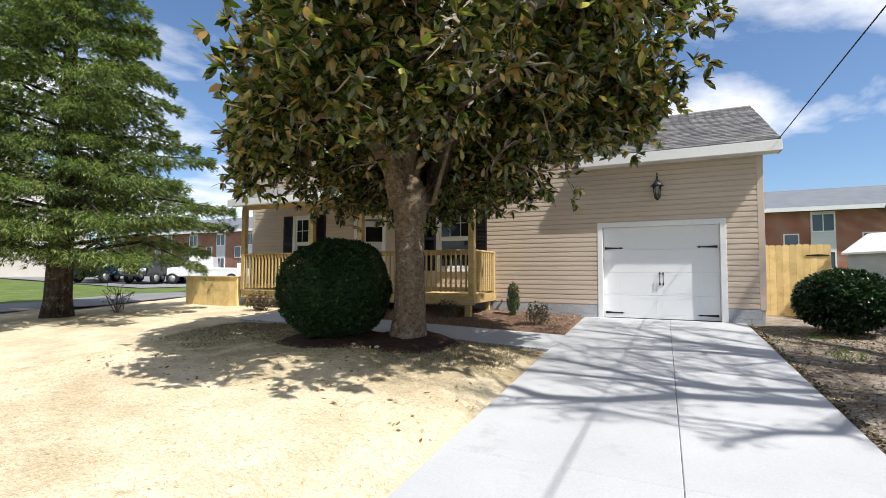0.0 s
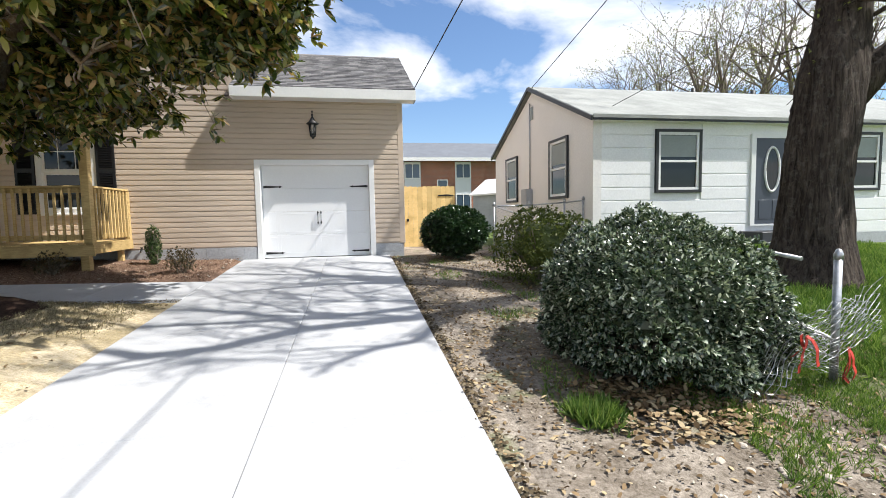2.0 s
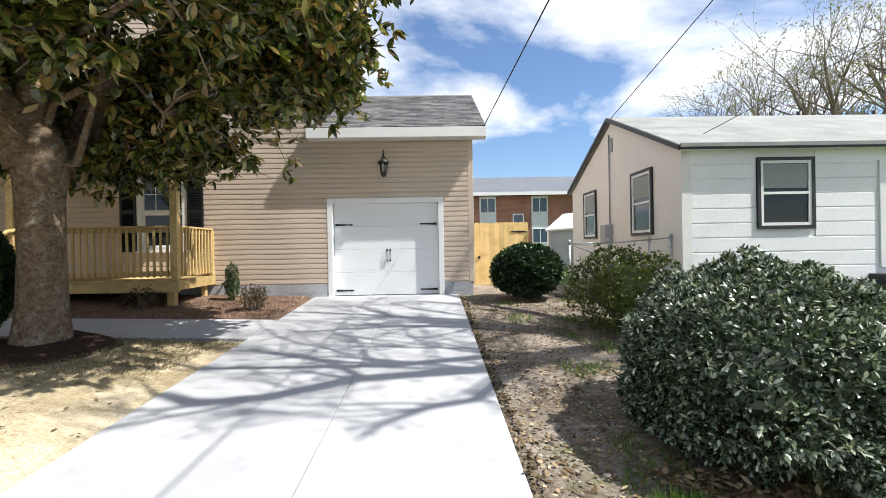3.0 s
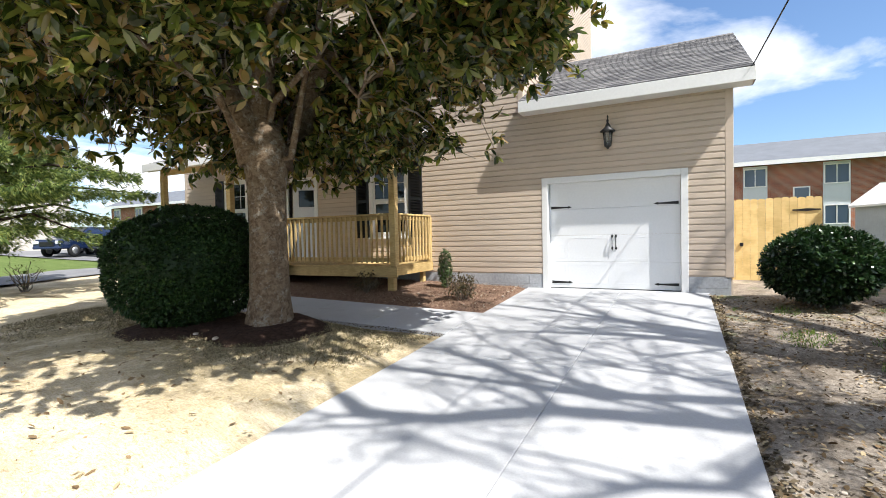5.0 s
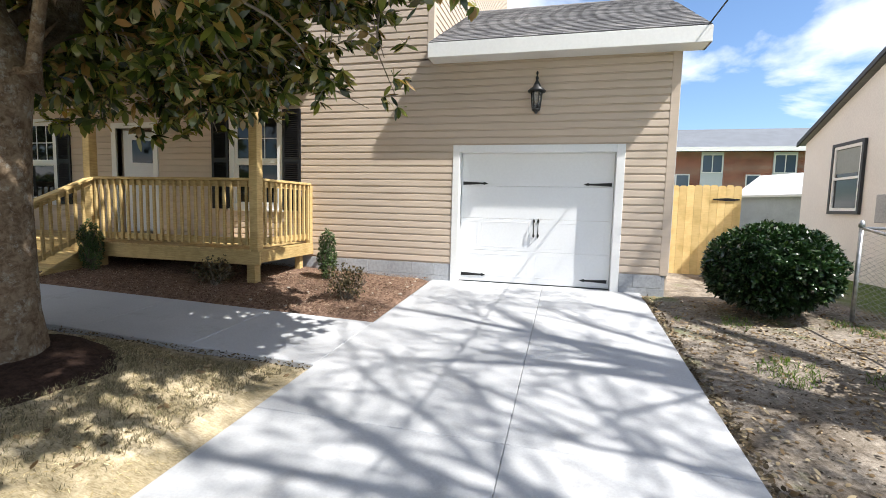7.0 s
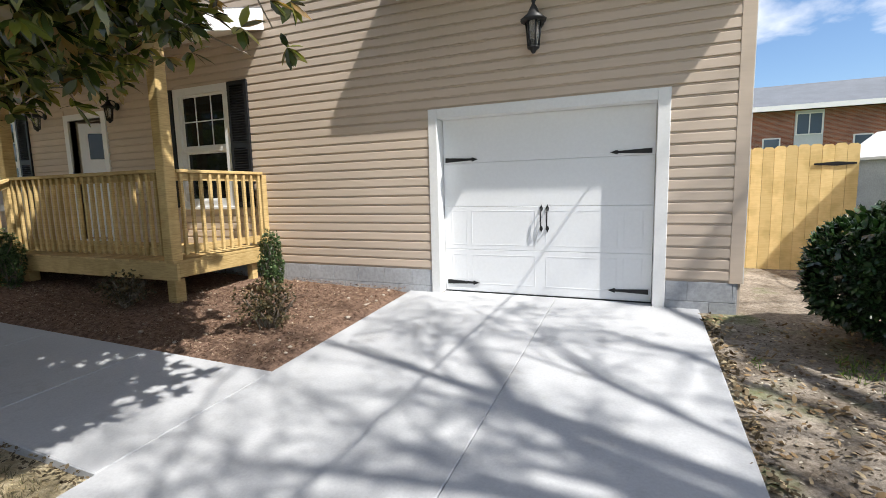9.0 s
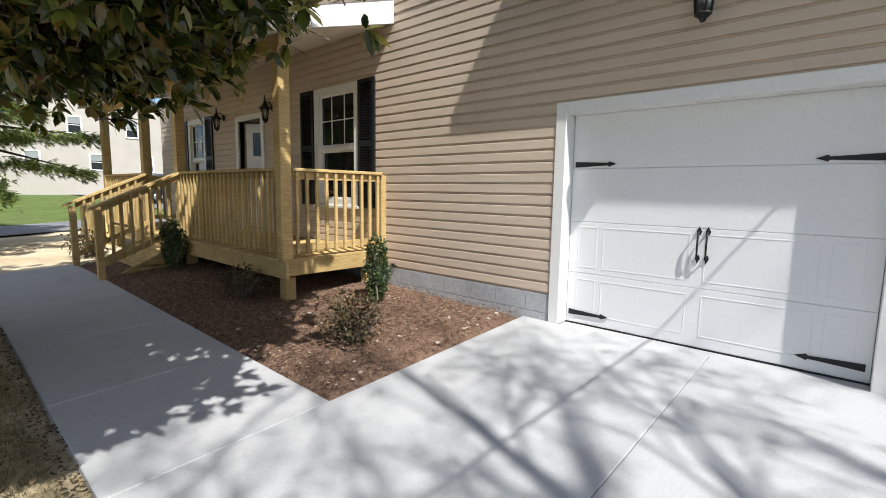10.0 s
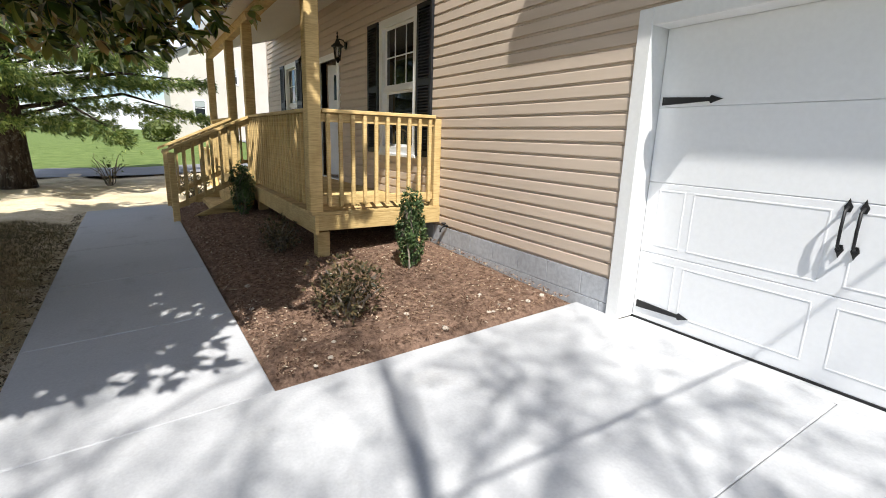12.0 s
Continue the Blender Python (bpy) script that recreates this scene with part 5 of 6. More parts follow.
# ---- gate and fence beside the garage ----
def picket_gate():
    g = thing("board_fence", "new yellow pine board fence and gate beside the garage", "fence", (0, 0, 0))
    y = 14.8
    n, w, zb = 13, 0.144, 0.52
    for i in range(n):
        x = 1.63 + i * w
        h = 1.89 + random.uniform(-0.012, 0.012)
        pts = [(x + 0.002, zb), (x + w - 0.002, zb), (x + w - 0.002, zb + h - 0.03), (x + w - 0.03, zb + h), (x + 0.03, zb + h), (x + 0.002, zb + h - 0.03)]
        part("board", prism(pts, y + random.uniform(0, 0.004), y + 0.018, "y"), CEDAR, g)
    for z in (0.75, 1.45, 2.1):
        part("cross_rail", cube(1.63, 1.63 + n * w, y + 0.019, y + 0.06, z, z + 0.09, 0.004), CEDAR, g)
    part("gate_post", cube(3.40, 3.49, y + 0.061, y + 0.15, 0.4, 2.30, 0.006), CEDAR, g)
    bm = prism([(2.98, 2.118), (3.24, 2.10), (3.47, 2.118), (3.47, 2.142), (3.24, 2.16), (2.98, 2.142)], y - 0.012, y - 0.002, "y")
    part("strap_hinge", bm, BLACKIRON, g, "black iron gate hinge")
    part("gate_latch", cube(2.0, 2.07, y - 0.03, y - 0.002, 1.35, 1.43, 0.004), BLACKIRON, g)
    return g


picket_gate()


def low_panel():
    g = thing("plywood_barrier", "pale yellow low board barrier beyond the porch", "barrier", (0, 0, 0))
    for i in range(7):
        x = -14.0 + i * 0.32
        part("board", cube(x, x + 0.316, 10.1, 10.12, 0.5, 1.50 + random.uniform(-0.004, 0.004), 0.002), CEDAR, g)
    part("cap_rail", cube(-14.02, -11.74, 10.07, 10.16, 1.505, 1.54, 0.004), CEDAR, g)
    for x in (-13.95, -11.86):
        part("post", cube(x, x + 0.09, 10.121, 10.21, 0.4, 1.503, 0.004), CEDAR, g)


low_panel()


# ---- chain-link fence ----
def make_galv():
    m = Mat("galvanised", 0.45, 0.85, 0.5)
    m.color(m.ramp(m.noise(18, 4), (0.3, (0.30, 0.31, 0.32)), (0.7, (0.55, 0.56, 0.57))))
    return m.m


GALV = make_galv()
RUST = painted("red_ribbon", (0.45, 0.03, 0.015), 0.6, 0.2, 0.2)


def wire_mesh(a, b, z0, z1, step=0.062, r=0.0028, warp=None):
    """Woven diamond wire between two points."""
    bm = bmesh.new()
    a, b = Vector(a), Vector(b)
    L = (b - a).length
    d = (b - a) / L
    nrm = d.cross(Vector((0, 0, 1)))
    n, k = int(L / step), int((z1 - z0) / step)
    for i in range(n):
        pts = []
        for j in range(k * 2 + 1):
            s = (i + (0.5 if j % 2 else -0.5) * (1 if i % 2 else -1) + 0.5) * step
            p = a + d * s + nrm * (0.004 if j % 2 else -0.004)
            p.z += z0 + j * step / 2 * ((z1 - z0) / (k * step))
            pts.append(warp(p, s / L, j / (2 * k)) if warp else p)
        tube(bm, pts, r, 3, False)
    return bm


def chain_fence():
    f = thing("chain_link_fence", "old galvanised chain-link fence, its front end collapsed", "fence", (0, 0, 0))
    FX = 4.23
    zf = lambda x, y: gz(x, y)
    posts = [(4.23, 3.6), (4.0, 6.2), (3.75, 8.7), (3.6, 10.95), (4.45, 10.95), (5.3, 10.9), (5.62, 10.6)]
    for x, y in posts:
        z = zf(x, y)
        z += 0.18 if y > 10 else 0.0
        bm = tube(bmesh.new(), [(x, y, z - 0.3), (x, y, z + 1.02)], 0.03 if (x, y) == posts[0] else 0.024, 10)
        lathe(bm, [(0.034, 1.0), (0.036, 1.04), (0.02, 1.075), (0.006, 1.085)], (x, y, z), 10)
        part("post", bm, GALV, f, "galvanised steel fence post")
    for (x0, y0), (x1, y1) in zip(posts[1:], posts[2:]):
        za, zb = (zf(u, v) + (0.18 if v > 10 else 0.0) for u, v in ((x0, y0), (x1, y1)))
        part("top_rail", tube(bmesh.new(), [(x0, y0, za + 0.99), (x1, y1, zb + 0.99)], 0.018, 8), GALV, f)
        part("wire_mesh", wire_mesh((x0, y0, 0), (x1, y1, 0), min(za, zb) + 0.03, min(za, zb) + 0.97), GALV, f)
    # front bay: rail cut short, mesh slumped
    part("top_rail", tube(bmesh.new(), [(3.98, 5.9, 1.28), (4.12, 4.5, 1.20), (4.16, 3.85, 1.13)], 0.018, 8), GALV, f)
    warp = lambda p, s, u: Vector((p.x - 0.55 * (1 - s) * u + 0.10 * noise.noise(p * 3), p.y - 0.42 * (1 - s) * u + 0.10 * noise.noise(p * 3 + Vector((5, 0, 0))), p.z - (0.55 - 0.35 * s) * u * (1 - 0.4 * s) + 0.05 * noise.noise(p * 4)))
    z0 = zf(4.2, 4.0)
    part("wire_mesh", wire_mesh((4.24, 3.58, 0), (4.05, 5.9, 0), z0 + 0.03, z0 + 1.05, 0.062, 0.0034, warp), GALV, f, "slumped torn wire mesh")
    warp2 = lambda p, s, u: Vector((p.x + 0.16 * noise.noise(p * 2.5), p.y + 0.16 * noise.noise(p * 2.5 + Vector((3, 0, 0))), p.z + 0.10 * noise.noise(p * 3)))
    part("wire_mesh", wire_mesh((3.35, 3.45, 0), (4.40, 3.42, 0), z0 + 0.02, z0 + 0.42, 0.05, 0.004, lambda p, s, u: warp2(p + Vector((0.12 * u, 0, 0.40 * s)), s, u)), GALV, f, "crumpled loose wire mesh")
    part("wire_mesh", wire_mesh((3.30, 3.62, 0), (4.34, 3.50, 0), z0 + 0.05, z0 + 0.40, 0.048, 0.004, lambda p, s, u: warp2(p * 1.0 + Vector((0.2 * u, 0.12 * noise.noise(p * 5), 0.34 * s)), s, u)), GALV, f, "crumpled loose wire mesh")
    return f


chain_fence()


def ribbon(at, seed):
    rng = np.random.default_rng(seed)
    bm = bmesh.new()
    for k in range(3):
        pts = []
        p = np.array((rng.normal() * 0.02, rng.normal() * 0.02, 0.28))
        for j in range(6):
            pts.append(p.copy())
            p = p + rng.normal(scale=0.02, size=3) + (0, 0, -0.055)
        for i in range(5):
            a, b = pts[i], pts[i + 1]
            w = np.array((0.028, 0.014, 0))
            fv = [bm.verts.new(tuple(v)) for v in (a - w, a + w, b + w, b - w)]
            bm.faces.new(fv)
    t = thing("marking_ribbon", "torn red marking ribbon tied on the fence", "ribbon", at, group="ribbons on the fence")
    o = part("ribbon_strip", bm, RUST, t)
    sm = o.modifiers.new("thick", "SOLIDIFY")
    sm.thickness = 0.002


ribbon((4.27, 3.52, gz(4.27, 3.52) + 0.02), 1)
ribbon((3.72, 3.40, gz(3.72, 3.4) + 0.22), 2)


# ---- trees beyond ----
def branch_tree(name, label, at, trunk, seeds, bark, twigmat, leafmat, leaves, seed, spread=0.62, levels=4, leaf=0.05, bias=(0, 0, 0), cut=None, forks=4):
    """A bare spring tree: given trunk and boughs, then random forks and a haze of young leaves."""
    rng = np.random.default_rng(seed)
    t = thing(name, label, "tree", at)
    steps = max(1, int(24 * trunk[0][3] / 0.7))
    rings = [tuple(u + (v - u) * k / steps for u, v in zip(q0, q1)) for q0, q1 in zip(trunk, trunk[1:]) for k in range(steps)] + [trunk[-1]]
    bm = tube(bmesh.new(), [q[:3] for q in rings], [q[3] for q in rings], 72 if trunk[0][3] > 0.5 else 16)
    for v in bm.verts:
        a = math.atan2(v.co.y, v.co.x)
        ridge = 1 - 2 * abs(noise.noise(Vector((math.cos(a) * 5.5, math.sin(a) * 5.5, v.co.z * 0.9))))
        v.co += trunk[0][3] * Vector((math.cos(a), math.sin(a), 0)) * (0.06 * noise.noise(Vector((math.cos(a) * 2, math.sin(a) * 2, v.co.z * 0.5))) + 0.05 * ridge - 0.02)
    part("trunk", bm, bark, t)
    fine = bmesh.new()
    tips = []

    def grow(p, d, length, r, level):
        p, d = np.array(p, float), np.array(d, float)
        d /= np.linalg.norm(d)
        if cut and cut(p + d * length):
            return
        pts, k = [p.copy()], 4
        for i in range(k):
            d = d + rng.normal(scale=0.14, size=3) + np.array((0, 0, 0.03)) + np.array(bias) * 0.05
            d /= np.linalg.norm(d)
            p = p + d * length / k
            pts.append(p.copy())
        rad = [max(0.0035, r * (1 - 0.45 * i / k)) for i in range(k + 1)]
        tube(fine, [tuple(q) for q in pts], rad, 6 if level < 2 else 4, False)
        if level >= levels:
            tips.extend((q, d) for q in pts[1:])
            return
        for i in range(rng.integers(3, 5) if level < 2 else rng.integers(2, 5)):
            q = pts[rng.integers(2, k + 1)]
            nd = d + rng.normal(scale=spread, size=3)
            grow(q, nd, length * rng.uniform(0.55, 0.8), r * 0.48, level + 1)

    for pts in seeds:
        b = tube(bmesh.new(), [q[:3] for q in pts], [q[3] for q in pts], 12)
        part("bough", b, bark, t)
        for i, q in enumerate(pts[1:], 1):
            d = np.array(q[:3]) - np.array(pts[i - 1][:3])
            L = min(2.2, max(1.0, np.linalg.norm(d)))
            for s in range(forks):
                nd = d / np.linalg.norm(d) + rng.normal(scale=spread, size=3)
                grow(q[:3], nd, L * rng.uniform(0.7, 1.15), q[3] * 0.45, 1)
    ob = part("branching", fine, twigmat, t, "fine bare branches")
    if leaves:
        idx = rng.integers(0, len(tips), leaves)
        P = [tips[i][0] + rng.normal(scale=0.08, size=3) for i in idx]
        A = [tips[i][1] for i in idx]
        V, F = leaf_cards(P, A, leaf, leaf * 0.5, 3, 0.8, seed)
        raw("young_leaves", V, F, leafmat, t, "thin haze of pale young leaves")
    return t


YOUNGLEAF = leafy("young_leaf", [(0.0, (0.14, 0.16, 0.05)), (0.7, (0.26, 0.28, 0.09)), (1.0, (0.40, 0.38, 0.16))], 0.6, 0.3, 0.3)
TX, TY = 7.0, 6.3
branch_tree(
    "hardwood_tree", "big old dark-barked tree just leafing out", (TX, TY, gz(TX, TY)),
    [(-0.02, 0, -0.15, 0.70), (0, 0, 0.1, 0.60), (0.03, 0, 0.6, 0.47), (0.06, 0.0, 1.4, 0.40), (0.16, 0.0, 2.2, 0.41), (0.26, 0.0, 2.9, 0.41), (0.38, 0.0, 3.6, 0.34), (0.46, 0, 4.6, 0.29), (0.5, 0, 6.0, 0.25)],
    [
        [(0.42, 0, 2.55, 0.26), (0.9, -0.15, 3.1, 0.22), (1.7, -0.4, 3.75, 0.18), (3.2, -0.8, 4.6, 0.13), (4.8, -1.2, 6.0, 0.08)],
        [(0.45, 0, 5.2, 0.20), (-0.4, -0.9, 6.3, 0.12), (-1.8, -1.6, 7.2, 0.075), (-3.4, -1.7, 7.8, 0.05), (-4.6, -1.6, 8.2, 0.025)],
        [(0.5, 0, 5.6, 0.22), (0.35, -1.2, 7.2, 0.16), (-0.1, -2.05, 8.2, 0.13), (-1.0, -2.4, 8.8, 0.11), (-1.55, -2.95, 9.1, 0.10), (-2.15, -3.1, 9.2, 0.10), (-2.65, -2.75, 9.5, 0.03)],
        [(-0.95, -2.4, 8.8, 0.07), (-1.1, -1.95, 9.2, 0.055), (-1.4, -1.6, 9.5, 0.045), (-2.0, -1.35, 9.7, 0.03), (-2.7, -1.35, 9.9, 0.015)],
        [(0.1, -1.7, 7.8, 0.09), (-0.2, -2.95, 8.2, 0.065), (-0.5, -3.15, 8.4, 0.055), (-0.8, -3.5, 8.5, 0.035), (-0.95, -3.8, 8.5, 0.015)],
        [(0.5, 0, 5.9, 0.24), (0.52, 0.1, 7.6, 0.16), (0.5, 0.2, 9.1, 0.115), (0.42, 0.3, 10.2, 0.09), (0.4, 0.5, 10.9, 0.06), (0.2, 1.2, 11.6, 0.04)],
        [(0.5, 0, 5.9, 0.24), (0.9, 1.0, 7.6, 0.14), (1.0, 2.2, 9.4, 0.09), (1.2, 3.2, 11.0, 0.05)],
        [(0.5, 0, 6.0, 0.22), (-0.1, 0.2, 7.6, 0.12), (-0.6, 0.1, 9.0, 0.07), (-1.2, -0.4, 10.2, 0.035)],
        [(0.45, 0.05, 5.0, 0.14), (-0.4, 0.7, 6.8, 0.09), (-1.7, 1.2, 8.0, 0.055), (-3.0, 1.6, 8.8, 0.03)],
        [(0.5, 0, 6.0, 0.2), (1.6, -0.8, 7.6, 0.13), (3.0, -1.4, 9.2, 0.08), (4.2, -1.6, 10.6, 0.05)],
    ],
    DARKBARK, DARKBARK, YOUNGLEAF, 6500, 51, 0.55, 4, 0.055, forks=2, cut=lambda p: p[1] + 0.2 * p[2] < -1.95)

far_seeds = lambda s: [[(0, 0, 2.0, 0.16), (0.5 * math.cos(a + s), 0.5 * math.sin(a + s), 3.6, 0.12), (1.3 * math.cos(a + s), 1.3 * math.sin(a + s), 5.6, 0.08), (1.9 * math.cos(a + s), 1.9 * math.sin(a + s), 7.4, 0.04)] for a in (0, 1.3, 2.5, 3.7, 5.0)]
for i, (x, y, k) in enumerate(((14.5, 22.0, 0.9), (18.5, 20.5, 1.15), (23.0, 21.0, 1.25), (28.5, 19.0, 1.2), (21.0, 27.0, 1.2))):
    tr = branch_tree("bare_tree", "bare grey-brown tree with a haze of buds", (x, y, gz(x, y)), [(0, 0, -0.1, 0.24), (0, 0, 1.0, 0.2), (0.05, 0, 2.4, 0.17)], far_seeds(i * 1.1), TWIG, TWIG, YOUNGLEAF, 2600, 60 + i, 0.6, 3, 0.07)
    tr.scale = (k, k, k)
    tagged(tr, group="bare trees behind the white house")


# ---- stones ----
STONE = painted("pale_stone", (0.52, 0.45, 0.37), 0.85, 0.2, 0.2)


def stone(at, r, seed):
    bm = bmesh.new()
    bmesh.ops.create_icosphere(bm, subdivisions=2, radius=1)
    for v in bm.verts:
        k = 1 + 0.25 * noise.noise(v.co * 1.7 + Vector((seed * 3.1, 0, 0)))
        v.co = Vector((v.co.x * r * k, v.co.y * r * 0.8 * k, v.co.z * r * 0.55 * k))
    ob = part("stone", bm, STONE)
    ob.matrix_basis = pose(*at, 0, 0, seed * 47)
    tagged(ob, "small pale stone lying on the ground", "stone", "loose pale stones")


srng = np.random.default_rng(77)
for i in range(24):
    x, y = srng.uniform(-4.0, -2.15), srng.uniform(9.3, 11.6)
    if i > 12:
        x, y = srng.uniform(-2.35, -2.08), srng.uniform(9.4, 11.6)
    stone((x, y, bed_z(x, y) + 0.03), srng.uniform(0.012, 0.032), i)
for i in range(40):
    x, y = srng.uniform(1.3, 2.8), srng.uniform(1.8, 11.5)
    stone((x, y, gz(x, y) + 0.006), srng.uniform(0.010, 0.028), 40 + i)
stone((-4.15, 5.95, gz(-4.15, 5.95) + 0.02), 0.05, 91)
stone((-4.62, 6.02, gz(-4.62, 6.02) + 0.02), 0.045, 92)


for i in range(16):
    x, y = srng.uniform(2.5, 3.7), srng.uniform(2.35, 3.05)
    stone((x, y, gz(x, y) + 0.004), srng.uniform(0.015, 0.045), 100 + i)


def spigot():
    s = thing("wall_spigot", "black outdoor spigot low on the wall", "spigot", (-4.08, WALL_Y - 0.01, 0.93))
    part("pipe", tube(bmesh.new(), [(0, 0, 0), (0, -0.07, 0), (0, -0.10, -0.03), (0, -0.105, -0.07)], 0.016, 8), BLACKIRON, s)
    part("valve_wheel", lathe(bmesh.new(), [(0.006, 0.0), (0.03, 0.02), (0.03, 0.03), (0.006, 0.034)], (0, -0.06, 0.01), 10), BLACKIRON, s)


spigot()


# ---- neighbouring white house ----
def simple_window(parent, x0, x1, z0, z1, m, trim, grid=False):
    """A double-hung window on a wall at y = 0 facing -y, moved by m."""
    def put(name, bm, mat, to, label=""):
        bmesh.ops.transform(bm, matrix=m, verts=bm.verts)
        return part(name, bm, mat, to, label)
    w = put("window", wall_with_holes(bmesh.new(), x0 - 0.065, x1 + 0.065, -0.035, 0.02, z0 - 0.065, z1 + 0.065, [(x0, x1, z0, z1)]), trim, parent)
    put("window_frame", wall_with_holes(bmesh.new(), x0, x1, -0.02, 0.03, z0, z1, [(x0 + 0.06, x1 - 0.06, z0 + 0.06, (z0 + z1) / 2 - 0.025), (x0 + 0.06, x1 - 0.06, (z0 + z1) / 2 + 0.025, z1 - 0.06)]), WHITE, w)
    put("pane", cube(x0 + 0.05, x1 - 0.05, 0.012, 0.02, z0 + 0.05, z1 - 0.05), GLASS, w)
    put("blind", cube(x0 + 0.07, x1 - 0.07, 0.004, 0.010, (z0 + z1) / 2 + 0.10, z1 - 0.07), BLIND, w)
    return w


BLIND = painted("blind", (0.30, 0.33, 0.32), 0.6)


def make_graniteroof():
    m = Mat("pale_roof", 0.9, 0, 0.2)
    c = m.ramp(m.noise(1.1, 5, 0.6), (0.3, (0.25, 0.26, 0.245)), (0.7, (0.36, 0.37, 0.35)))
    m.color(m.mix(1.0, c, m.ramp(m.noise(12, 4, 0.7, (0.6, 3, 3)), (0.3, (0.8, 0.8, 0.8)), (0.7, (1.05, 1.05, 1.05))), "MULTIPLY")).bump(m.noise(90, 3), 0.3, 0.005)
    return m.m


PALEROOF = make_graniteroof()


def neighbour():
    n = thing("neighbour_house", "single-storey white house with dark trim and pale roof", "house", (0, 0, 0))
    X0, X1, Y0, Y1 = 5.65, 17.5, 10.2, 17.5
    zb, ze, zp, ym = 0.55, 3.56, 5.08, 13.85
    part("wall", cube(X0 + 0.02, X1, Y0 + 0.02, Y0 + 0.2, zb, ze), NWHITE, n, "white board front wall")
    part("side_wall", prism([(Y0, zb), (Y1, zb), (Y1, ze), (ym, zp - 0.05), (Y0, ze)], X0, X0 + 0.2), NCREAM, n, "cream stucco gable wall")
    part("back_wall", cube(X0 + 0.2, X1, Y1 - 0.2, Y1, zb, ze), NWHITE, n)
    part("end_wall", prism([(Y0 + 0.2, zb), (Y1 - 0.2, zb), (Y1 - 0.2, ze), (ym, zp - 0.1), (Y0 + 0.2, ze)], X1 - 0.2, X1), NCREAM, n)
    # wide boards on the front
    holes = [(7.14, 8.36, 1.92, 3.40), (9.60, 10.86, 0.9, 3.32), (12.22, 13.42, 1.92, 3.40)]
    clad(n.children[0], X0 + 0.05, X1, 0.92, ze, 0.292, holes, NWHITE, lambda x, z: pose(x, Y0 + 0.02, z))
    part("foundation", cube(X0 + 0.02, X1, Y0 - 0.005, Y0 + 0.019, 0.2, 0.90), FOUND, n)
    for x in (11.4, 15.0):
        part("foundation_vent", cube(x, x + 0.4, Y0 - 0.02, Y0 - 0.006, 0.68, 0.86), NDARK, n)
    m = pose(0, Y0 - 0.004, 0)
    simple_window(n, 7.23, 8.27, 2.01, 3.31, m, NDARK)
    simple_window(n, 12.31, 13.33, 2.01, 3.31, m, NDARK)
    ms = Matrix.Translation((X0 - 0.026, 0, 0)) @ pose(0, 0, 0, 0, 0, -90)
    simple_window(n, -12.45, -11.46, 1.96, 3.36, ms, NDARK)
    simple_window(n, -16.1, -15.1, 1.96, 3.30, ms, NDARK)
    part("gable_vent", cube(X0 - 0.03, X0 - 0.002, 13.72, 14.0, 4.25, 4.62, 0.004), BLIND, n)
    part("conduit", tube(bmesh.new(), [(X0 - 0.03, 13.95, 1.9), (X0 - 0.03, 13.95, 4.75)], 0.02, 8), GALV, n)
    part("meter_box", cube(X0 - 0.22, X0 - 0.002, 13.8, 14.2, 1.75, 2.25, 0.01), FOUND, n, "grey electric meter box")
    # front door
    d = part("door", cube(9.78, 10.70, Y0 - 0.012, Y0 + 0.03, 1.18, 3.20, 0.004), NDOOR, n, "slate grey front door with an oval light")
    part("casing", wall_with_holes(bmesh.new(), 9.66, 10.82, Y0 - 0.03, Y0 + 0.02, 1.14, 3.30, [(9.78, 10.70, 1.18, 3.20)]), WHITE, n)
    ring, pane = bmesh.new(), bmesh.new()
    K = 28
    tube(ring, [(10.24 + 0.20 * math.cos(2 * math.pi * k / K), Y0 - 0.02, 2.47 + 0.52 * math.sin(2 * math.pi * k / K)) for k in range(K + 1)], 0.028, 6, False)
    part("oval_frame", ring, WHITE, d)
    f = [pane.verts.new((10.24 + 0.19 * math.cos(2 * math.pi * k / K), Y0 - 0.016, 2.47 + 0.51 * math.sin(2 * math.pi * k / K))) for k in range(K)]
    pane.faces.new(f)
    part("oval_pane", pane, GLASS, d)
    for a in (9.90, 10.28):
        part("door_panel", cube(a, a + 0.28, Y0 - 0.02, Y0 - 0.010, 1.30, 1.75, 0.004), NDOOR, d)
    for i in range(2):
        part("step", cube(9.4, 11.2, Y0 - 0.45 * (2 - i) - 0.2, Y0 - 0.006 if i else Y0 - 0.65, 0.4, 0.80 + 0.22 * i, 0.01), NDARK if i else FOUND, n)
    # roof
    ov = 0.16
    s = (zp - ze) / (ym - Y0)
    for a, b in ((Y0 - ov, ym), (Y1 + ov, ym)):
        za = ze - s * ov + 0.05
        part("roof", prism([(a, za), (b, zp + 0.05), (b, zp + 0.13), (a, za + 0.08)], X0 - 0.10, X1 + 0.1), PALEROOF, n, "pale grey shingle roof")
        part("rake_trim", prism([(a, za - 0.03), (b, zp + 0.01), (b, zp + 0.11), (a, za + 0.07)], X0 - 0.14, X0 - 0.104), NDARK, n)
    part("eave_trim", cube(X0 - 0.10, X1 + 0.1, Y0 - ov - 0.03, Y0 - ov - 0.002, ze - 0.035, ze + 0.01), NDARK, n)
    part("eave_fascia", cube(X0 - 0.10, X1 + 0.1, Y0 - ov - 0.04, Y0 - ov - 0.002, ze + 0.0105, ze + 0.085), PALEROOF, n)
